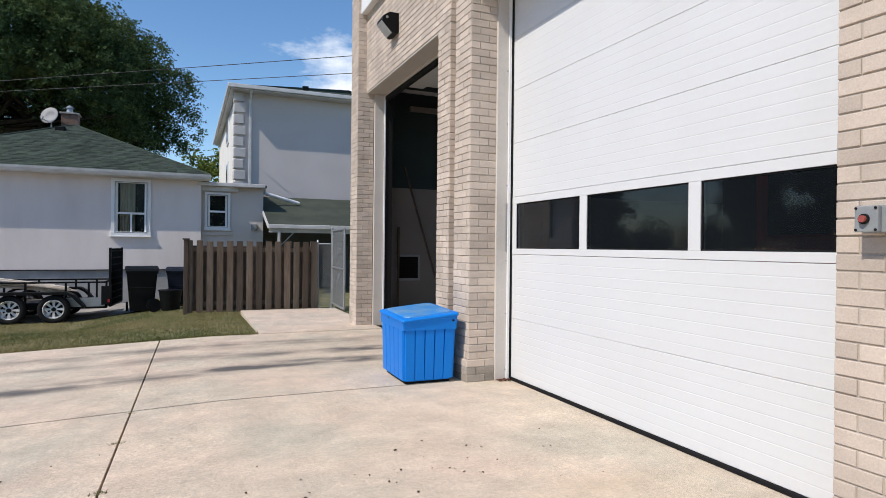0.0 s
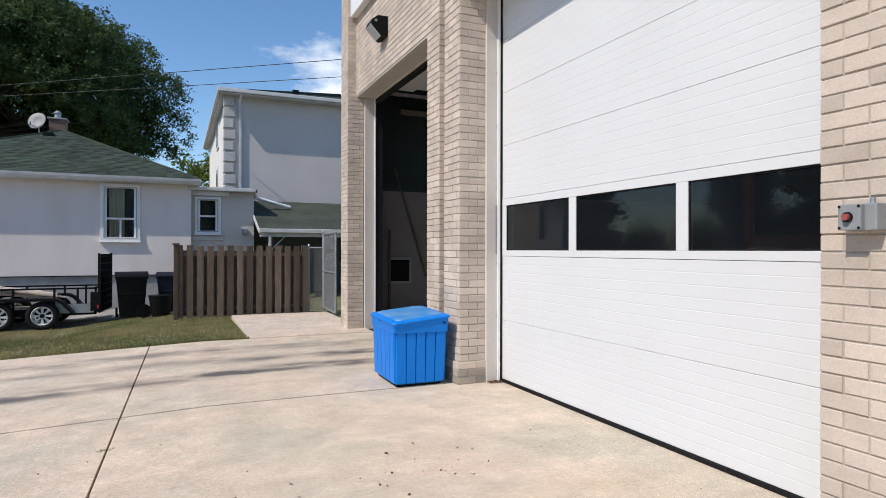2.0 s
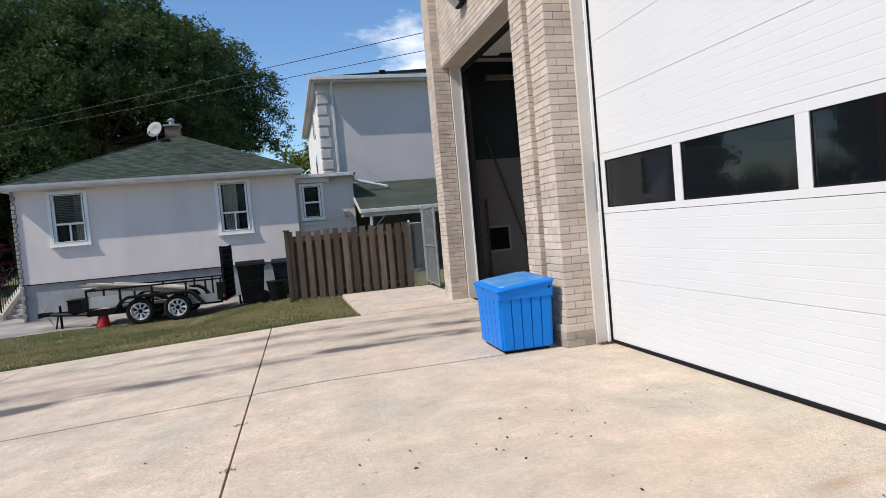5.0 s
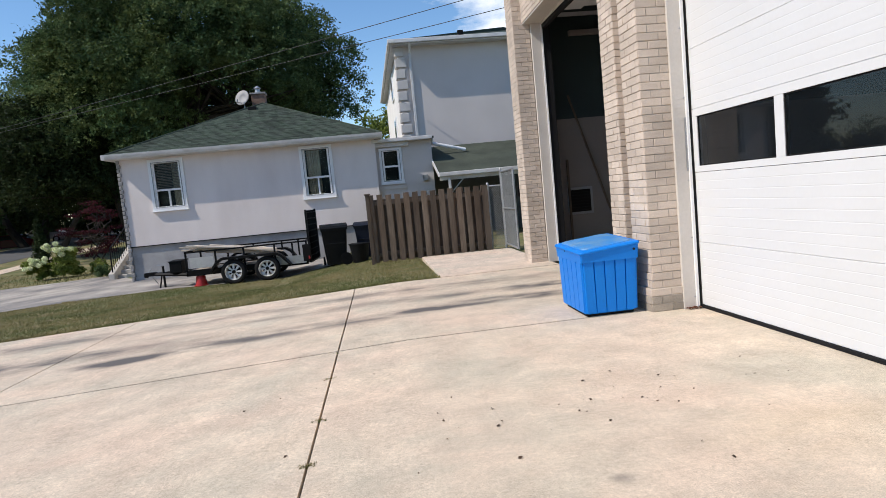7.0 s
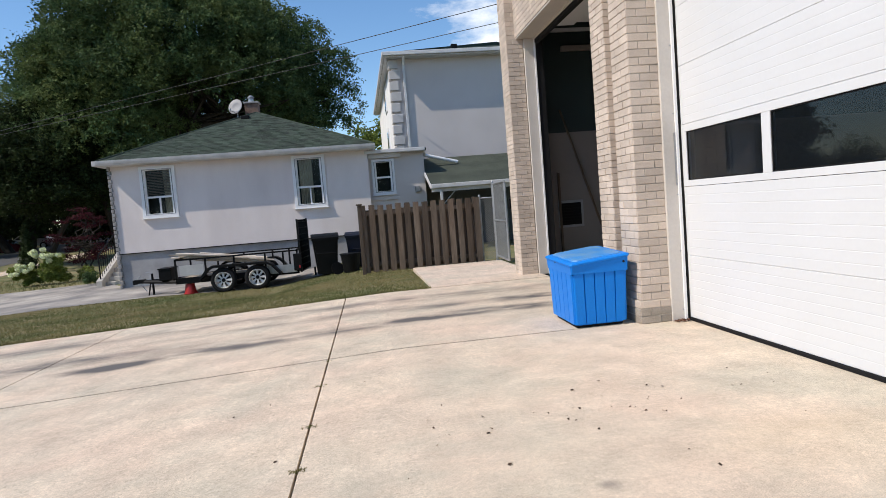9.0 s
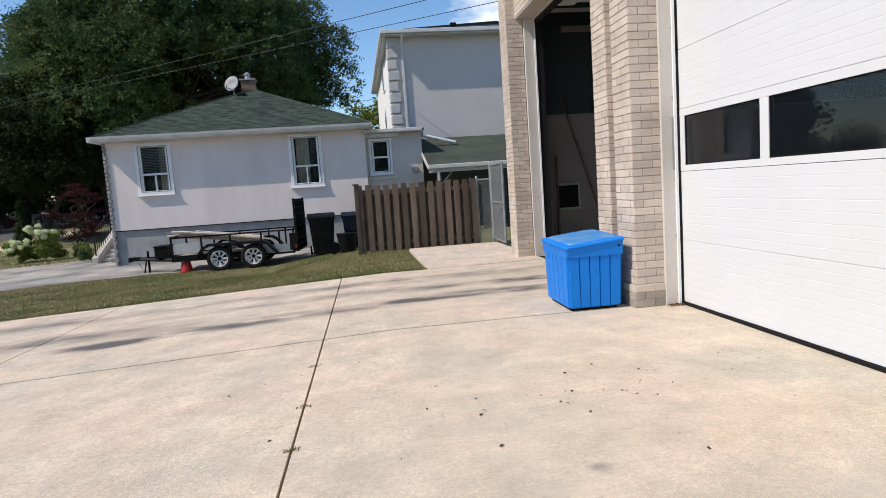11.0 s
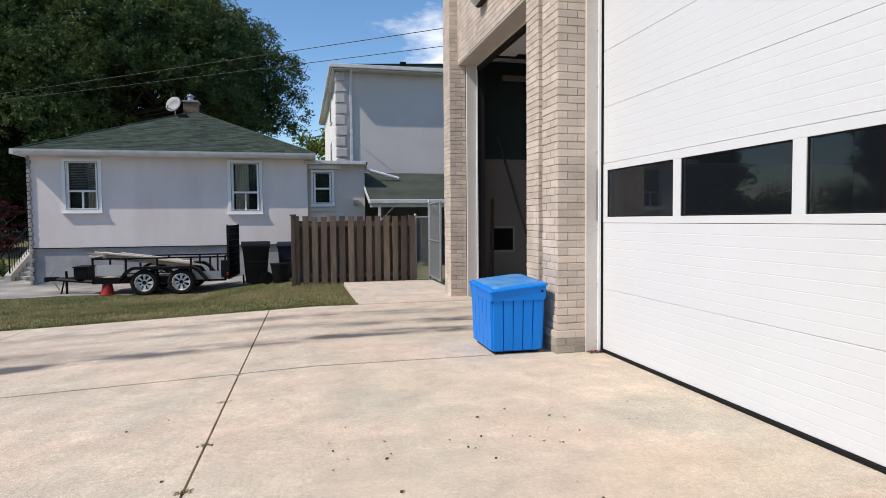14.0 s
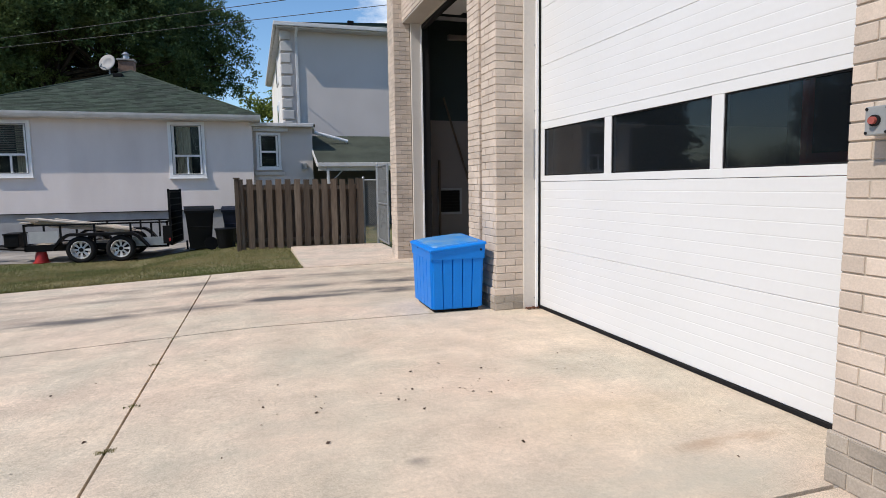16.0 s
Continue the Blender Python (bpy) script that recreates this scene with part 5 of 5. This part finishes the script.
# ---- carts by the fence ----
def cart(name, label, at, turn, body, w=0.58, h=1.02):
    c = thing(name, label, "refuse bin", at, turn)
    bm = bmesh.new()
    rs = [[bm.verts.new((sx * w / 2 * k, sy * 0.33 * k, z)) for sx, sy in ((-1, -1), (1, -1), (1, 1), (-1, 1))] for z, k in ((0.05, 0.78), (h * 0.86, 1.0), (h * 0.86, 1.06), (h * 0.92, 1.06))]
    for a, b in zip(rs, rs[1:]):
        for i in range(4):
            bm.faces.new((a[i], a[(i + 1) % 4], b[(i + 1) % 4], b[i]))
    bm.faces.new(rs[0][::-1]), bm.faces.new(rs[-1])
    bmesh.ops.bevel(bm, geom=[e for e in bm.edges if abs(e.verts[0].co.z - e.verts[1].co.z) > 0.3], offset=0.04, segments=2, affect="EDGES")
    part("body", bm, body, c)
    l = part("lid", prism(bmesh.new(), [(-w / 2 - 0.03, -0.37, h * 0.92), (-w / 2 - 0.03, 0.37, h * 0.92), (-w / 2 - 0.03, 0.34, h * 0.99), (-w / 2 - 0.03, 0.0, h * 1.02), (-w / 2 - 0.03, -0.32, h * 0.97)], (w + 0.06, 0, 0)), body, c)
    part("handle", C((-w / 2 + 0.05, 0.4, h * 0.93), (w / 2 - 0.05, 0.4, h * 0.93), 0.018, seg=10), body, c)
    for x in (-w / 2 - 0.01, w / 2 - 0.04):
        part("wheel", C((x, 0.3, 0.12), (x + 0.05, 0.3, 0.12), 0.12, seg=20), BLACK, c)
    part("grip_bar", C((-w / 2 + 0.08, -0.335, h * 0.55), (w / 2 - 0.08, -0.335, h * 0.55), 0.014, seg=8), body, c)
    c["group"] = "carts by the fence"
    return c


cart("wheeled_cart", "large black wheeled refuse cart on the grass edge", (-1.04, 17.3, ground_z(-1.04, 17.3)), 6, CARTBLACK, 0.68, 1.14)
cart("wheeled_cart", "dark blue wheeled recycling cart against the fence", (-0.12, 17.5, ground_z(-0.12, 17.5)), -4, CARTBLUE, 0.64, 1.0)
pot = thing("plant_tub", "black plastic tub beside the carts", "tub", (-0.36, 16.6, ground_z(-0.36, 16.6)))
part("tub", C((0, 0, 0), (0, 0, 0.50), 0.20, 0.27, seg=24), CARTBLACK, pot)
part("rim", C((0, 0, 0.48), (0, 0, 0.51), 0.285, seg=24), CARTBLACK, pot)
lidd = thing("round_lid", "black round lid leaning on the tub", "lid", (-0.72, 16.55, ground_z(-0.72, 16.55) + 0.02))
o = part("disc", C((0, 0, 0), (0, 0.02, 0), 0.17, seg=24), CARTBLACK, lidd)
o.matrix_local = pose(0, 0.0, 0.165, -12, 0, 20)

# ---- inside the open bay ----
pole = thing("leaning_pole", "long wooden pole leaning inside the bay", "pole", (5.03, 11.8, 0.0))
part("shaft", C((0, 0, 0.0), (-0.93, 0.13, 3.15), 0.022, seg=10), STAINWOOD, pole)
post = thing("timber_post", "short timber post standing against the inside wall", "post", (3.98, 11.9, 0))
part("shaft", B(-0.02, 0.02, -0.02, 0.02, 0, 1.9), STAINWOOD, post)
vent = thing("wall_vent", "dark square vent grille in a pale frame", "vent", (4.21, 11.96, 1.07))
part("frame", B(-0.26, 0.26, -0.03, 0, -0.27, 0.27, bevel=0.006), GREYBOX, vent)
part("grille", B(-0.21, 0.21, -0.034, -0.03, -0.22, 0.22), BLACKMETAL, vent)
for k in range(7):
    part("slat", B(-0.2, 0.2, -0.045, -0.034, -0.2 + 0.06 * k, -0.185 + 0.06 * k), BLACK, vent)
tube = thing("strip_lamp", "unlit white strip lamp on the inside wall", "strip lamp", (4.55, 11.9, 4.33))
part("body", B(-0.35, 0.6, -0.05, 0.05, -0.05, 0.05, bevel=0.01), INWALL, tube)

# fire engine standing behind the closed door
eng = thing("fire_engine", "red fire engine parked behind the closed door", "fire engine", (5.0, 3.4, 0))
part("cab", B(0.3, 2.6, -1.25, 1.25, 0.5, 2.9, bevel=0.12), RED, eng)
part("windscreen", B(0.28, 0.3, -1.05, 1.05, 1.65, 2.6), BLACK, eng)
part("bumper", B(0.1, 0.3, -1.25, 1.25, 0.45, 0.85, bevel=0.04), CHROME, eng)
part("body", B(2.65, 7.2, -1.25, 1.25, 0.6, 3.0, bevel=0.05), RED, eng)
for x in (1.3, 5.6):
    for y in (-1.1, 1.1):
        part("wheel", C((x, y - 0.14, 0.5), (x, y + 0.14, 0.5), 0.5, seg=28), BLACK, eng)
for y in (-0.95, 0.95):
    part("headlamp", C((0.3, y, 1.1), (0.27, y, 1.1), 0.12, seg=20), LENS, eng)


# ---- foliage ----
def leaves(name, centres, radii, per, size, material, seed, flat=0.8, normal_up=0.4, shell=False, spray=0):
    """Clumps of small leaves round given centres, joined in one mesh."""
    g = np.random.default_rng(seed)
    n = len(centres) * per
    d = g.normal(size=(n, 3))
    d /= np.linalg.norm(d, axis=1)[:, None]
    if shell:
        d[:, 2] = np.where(d[:, 2] < -0.25, -d[:, 2] * 0.8, d[:, 2])
    rad = np.repeat(np.asarray(radii), per)
    c = np.repeat(np.asarray(centres), per, axis=0) + d * (rad * g.uniform(0.72 if shell else 0.45, 1.05, n))[:, None] * np.array([1, 1, flat])
    c += g.normal(0, 0.05 if shell else 0.0, (n, 3))
    if spray:  # leaves gathered in drooping sprays along the twigs
        first = (np.arange(n) // spray) * spray
        run = (np.arange(n) - first)[:, None] / spray
        twig = d[first] + np.array([0, 0, -0.35]) + g.normal(0, 0.35, (n, 3))[first]
        c = c[first] + twig * run * rad[:, None] * 0.26 + g.normal(0, 1.15 * size, (n, 3))
    nrm = d + g.normal(0, 0.48 if shell else 0.6, (n, 3)) + np.array([0, 0, normal_up])
    nrm /= np.linalg.norm(nrm, axis=1)[:, None]
    u = np.cross(nrm, g.normal(size=(n, 3)))
    u /= np.linalg.norm(u, axis=1)[:, None]
    v = np.cross(nrm, u)
    s = size * g.uniform(0.55, 1.25, n)[:, None]
    verts = np.stack([c - u * s, c - v * s * 0.45 + nrm * s * 0.12, c + u * s * 1.05, c + v * s * 0.5 + nrm * s * 0.1], 1).reshape(-1, 3)
    me = bpy.data.meshes.new(name)
    me.from_pydata(verts.tolist(), [], np.arange(4 * n).reshape(-1, 4).tolist())
    me.materials.append(material)
    return new(name, me)


def limb(bm, a, b, r0, r1, rnd, bend=0.4, seg=7, steps=4):
    pts = [Vector(a).lerp(Vector(b), k / steps) + (Vector((rnd.uniform(-1, 1), rnd.uniform(-1, 1), 0)) * bend if 0 < k < steps else Vector()) for k in range(steps + 1)]
    for k in range(steps):
        cyl(bm, pts[k], pts[k + 1], r0 + (r1 - r0) * k / steps, r0 + (r1 - r0) * (k + 1) / steps, seg=seg, caps=False)


def tree(label, base, crown, radii, trunk, stems, clumps, per, size, material, seed, clump=1.1, low=-0.55, flat=0.8, shell=False, core=0, spray=0, window=False):
    t = thing("tree", label, "tree", base)
    rnd = random.Random(seed)
    g = np.random.default_rng(seed)
    cs = []
    while len(cs) < clumps:
        p = g.normal(size=3)
        p /= np.linalg.norm(p)
        if p[2] < low or (window and p[2] < -0.3 and -0.15 < p[0] < 0.55):
            continue
        wob = 1 + 0.08 * math.sin(3.1 * p[0] + seed) + 0.08 * math.sin(4.3 * p[1] + 2 * seed) + g.normal(0, 0.05)
        p = p * g.uniform(0.5, 1.0) ** 0.45 * wob
        cs.append([crown[i] + p[i] * radii[i] for i in range(3)])
    for k in range(core):
        p = g.normal(size=3)
        p *= g.uniform(0.15, 0.6) / np.linalg.norm(p)
        p[2] = abs(p[2]) if window else p[2]
        cs.append([crown[i] + p[i] * radii[i] for i in range(3)])
    bm = bmesh.new()
    for k in range(stems):
        a = 2 * math.pi * k / stems + rnd.uniform(-0.3, 0.3)
        foot = (math.cos(a) * trunk * (0.6 if stems > 1 else 0), math.sin(a) * trunk * (0.6 if stems > 1 else 0), -0.2)
        mid = (crown[0] + math.cos(a) * radii[0] * 0.3, crown[1] + math.sin(a) * radii[1] * 0.3, crown[2] * 0.75)
        limb(bm, foot, mid, trunk, trunk * 0.5, rnd, 0.25)
        for c in rnd.sample(cs, min(9, len(cs))):
            limb(bm, mid, c, trunk * 0.34, 0.03, rnd, 0.35, seg=5)
    part("trunk", bm, BARK, t)
    o = leaves("crown", cs, [clump * rnd.uniform(0.7, 1.3) for _ in cs], per, size, material, seed, flat, shell=shell, spray=spray)
    o.parent = t
    return t


tree("huge dark green shade tree behind the bungalow", (-10.4, 46.0, -0.3), (-0.5, 0, 11.3), (10.5, 8.0, 7.4), 0.42, 9, 420, 720, 0.108, LEAF, 3, 1.4, -0.66, 0.9, True, 80, 15, True)
# Added tree in brighter leaf, for the huge crown's sunlit left side.
tree("sunlit left part of the huge shade tree, added as its own tree", (-15.6, 42.0, -0.3), (0, 0, 9.0), (4.9, 4.2, 5.3), 0.26, 2, 200, 620, 0.1, SUNLEAF, 9, 1.25, -0.7, 0.9, True, 60, 15)
tree("dense green tree at the street corner", (-20.2, 41.5, -0.62), (1.2, 0, 5.4), (4.6, 4.2, 4.3), 0.24, 1, 150, 540, 0.115, LEAF2, 7, 1.3, -0.4, 0.9, True, 50, 15)
tree("dark spreading tree far along the street", (-30, 58, -0.4), (0, 0, 7), (9, 7, 6.5), 0.45, 2, 150, 130, 0.32, LEAF2, 12, 1.7, -0.8)
tree("dark spreading tree far along the street", (-17, 62, -0.4), (0, 0, 3.6), (9, 7, 3.6), 0.45, 2, 130, 120, 0.34, LEAF2, 13, 1.8, -0.9)
tree("green tree showing above the annex roof", (3.2, 60, -0.3), (0, 0, 7.0), (4.5, 4.0, 3.5), 0.3, 1, 60, 110, 0.22, BUSHLEAF, 17, 1.1, -0.8)
tree("dark red maple beside the front steps", (-12.6, 30.0, -0.6), (-0.1, 0, 2.0), (1.3, 0.9, 1.35), 0.045, 3, 40, 150, 0.045, REDLEAF, 21, 0.42, -0.95, 0.26)
tree("broad street tree across the road", (-34, 2, -0.5), (0, 0, 8.0), (7, 8, 6.5), 0.45, 2, 140, 330, 0.2, LEAF, 31, 1.7, -0.7)
tree("broad street tree across the road", (-38, 30, -0.5), (0, 0, 7.6), (6, 8, 6.8), 0.45, 2, 130, 330, 0.2, LEAF, 33, 1.7, -0.7)


def bush(name, label, at, r, h, n, per, size, material, seed, blooms=0, category="bush"):
    b = thing(name, label, category, at)
    g = np.random.default_rng(seed)
    cs = [[g.uniform(-r, r) * 0.75, g.uniform(-r, r) * 0.75, g.uniform(0.12, 0.85) * h] for _ in range(n)]
    o = leaves("foliage", cs, [r * 0.38] * n, per, size, material, seed)
    o.parent = b
    for k in range(blooms):
        a, q = g.uniform(0, 6.28), g.uniform(0.4, 1.05)
        p = [[r * 1.05 * q * math.cos(a), -abs(r * q * math.sin(a)) - 0.15, h * (1.12 - 0.5 * q * g.uniform(0.3, 1))]]
        o = leaves("bloom", p, [0.125], 220, 0.035, BLOOM, seed + k + 1, flat=0.85)
        o.parent = b
    return b


bush("hydrangea", "hydrangea bush with large cream blooms on the lawn", (-13.5, 28.4, -0.6), 0.62, 1.55, 26, 150, 0.07, BUSHLEAF, 41, 15)
bush("hydrangea", "smaller hydrangea bush with cream blooms", (-14.6, 28.6, -0.62), 0.5, 0.95, 14, 150, 0.07, BUSHLEAF, 61, 9)
bush("shrub", "low dark green shrub at the front steps", (-10.3, 24.6, -0.46), 0.42, 0.5, 10, 120, 0.04, LEAF, 81)
bush("shrub", "low green shrub beside the hydrangeas", (-17.2, 28.0, -0.62), 0.8, 0.7, 14, 120, 0.05, LEAF, 82)
bush("shrub", "pale shrub below the red maple", (-12.4, 29.2, -0.57), 0.45, 0.7, 10, 120, 0.05, BUSHLEAF, 83)
cy = thing("cedar", "slim dark cedar on the far lawn", "cedar", (-18.2, 36.0, -0.52))
o = leaves("foliage", [[0, 0, 0.3 + 0.3 * k] for k in range(9)], [0.62 - 0.06 * k for k in range(9)], 260, 0.09, LEAF2, 91)
o.parent = cy
hedge = leaves("hedge", [[-50 + 1.25 * k, 70 + 2.0 * math.sin(1.7 * k), 1.6 + 1.5 * (k % 4)] for k in range(44)], [2.5] * 44, 900, 0.2, LEAF2, 94)
tagged(hedge, "dark hedge and low trees along the far street", "trees", kind="stuff")
hedge = leaves("hedge", [[-60 + 2.2 * k, 74 + 3 * math.sin(k), 1.5 + (k % 3)] for k in range(40)], [2.4] * 40, 320, 0.4, LEAF2, 95)
tagged(hedge, "dark band of distant street trees and hedges", "trees", kind="stuff")
hedge = leaves("hedge", [[-58 + 2 * math.sin(k), -60 + 2.0 * k, 1.3 + 1.4 * (k % 3)] for k in range(68)], [3.0] * 68, 650, 0.22, LEAF2, 96)
tagged(hedge, "dark band of trees across the street", "trees", kind="stuff")

# Added out of view, to keep the bright horizon off the window glass.
hedge = leaves("hedge", [[-60 + 2.1 * k, -48 + 3 * math.sin(2.1 * k), 0.8 + 2.2 * (k % 4)] for k in range(52)], [3.4] * 52, 750, 0.26, LEAF2, 97)
tagged(hedge, "unseen band of trees added to darken the window reflections", "trees", kind="stuff")

# ---- front steps of the bungalow ----
st = thing("front_steps", "pale concrete front steps with an iron railing", "steps", (-7.75, 23.0, -0.45))
for k in range(6):
    part("step", B(-1.4, -0.03, 0.29 * k, 1.75, 0.145 * k, 0.145 * (k + 1), bevel=0.01), LIGHTSTONE, st)
part("stringer", prism(bmesh.new(), [(-1.6, -0.3, 0.0), (-1.6, -0.3, 0.22), (-1.6, 1.75, 1.10), (-1.6, 1.75, 0.0)], (0.19, 0, 0)), LIGHTSTONE, st)
ra = part("railing", C((-1.5, -0.15, 1.12), (-1.5, 1.7, 1.93), 0.02, seg=8), BLACKMETAL, st)
for k in range(11):
    y = -0.15 + 0.185 * k
    part("baluster", C((-1.5, y, 0.26 + 0.43 * (y + 0.15)), (-1.5, y, 1.12 + 0.437 * (y + 0.15)), 0.024 if k in (0, 10) else 0.011, seg=6), BLACKMETAL, ra)
part("landing", B(-1.6, -0.03, 1.76, 3.4, 0.0, 1.02), LIGHTSTONE, st)


# ---- parked cars on the far street ----
def car(label, at, turn, paint):
    c = thing("car", label, "car", at, turn)
    body = [(-2.2, 0.35), (-2.25, 0.75), (-1.9, 0.9), (-1.2, 0.98), (-0.6, 1.42), (0.9, 1.45), (1.7, 1.02), (2.2, 0.9), (2.28, 0.4), (2.1, 0.3), (-2.1, 0.3)]
    part("body", prism(bmesh.new(), [(x, -0.85, z) for x, z in body], (0, 1.7, 0)), paint, c)
    glass = [(-1.05, 1.0), (-0.55, 1.36), (0.85, 1.39), (1.45, 1.04)]
    part("window", prism(bmesh.new(), [(x, -0.86, z) for x, z in glass], (0, 1.72, 0)), BLACKMETAL, c, "dark side glass")
    for x in (-1.4, 1.4):
        for y in (-0.8, 0.8):
            w = part("wheel", C((x, y - 0.1, 0.32), (x, y + 0.1, 0.32), 0.32, seg=20), BLACK, c)
            part("rim", C((x, y - 0.11, 0.32), (x, y + 0.11, 0.32), 0.2, seg=16), CHROME, w)


CARRED = mat("dark_red_car_paint", (0.085, 0.007, 0.014), 0.25, 0.03, 3, 50, 0)
CARSILVER = mat("silver_car_paint", (0.45, 0.46, 0.48), 0.3, 0.03, 3, 50, 0)
car("dark red car parked on the far street", (-33.0, 60.0, 0.12), 8, CARRED)
car("silver car parked on the far street", (-32.6, 65.0, 0.45), 8, CARSILVER)

# ---- overhead cables ----
def cable(label, a, b, sag):
    bm = bmesh.new()
    a, b = Vector(a), Vector(b)
    side = (b - a).cross(Vector((0, 0, 1))).normalized()
    rings = []
    for k in range(25):
        p = a.lerp(b, k / 24) - Vector((0, 0, sag * 4 * (k / 24) * (1 - k / 24)))
        rings.append([bm.verts.new(p + (side * math.cos(q) + Vector((0, 0, math.sin(q)))) * 0.011) for q in [math.pi / 3 * i for i in range(6)]])
    for r0, r1 in zip(rings, rings[1:]):
        for i in range(6):
            bm.faces.new((r0[i], r0[(i + 1) % 6], r1[(i + 1) % 6], r1[i]))
    tagged(part("overhead_cable", bm, WIRE), label, "cable")


cable("black overhead cable crossing above the roofs", (9.7, 13.4, 7.05), (-38.0, 48.6, 7.05), 0.1)
cable("black overhead cable crossing above the roofs", (9.9, 15.6, 7.05), (-38.0, 48.2, 7.05), 0.1)

# ---- bricks, last ----
lay_bricks()
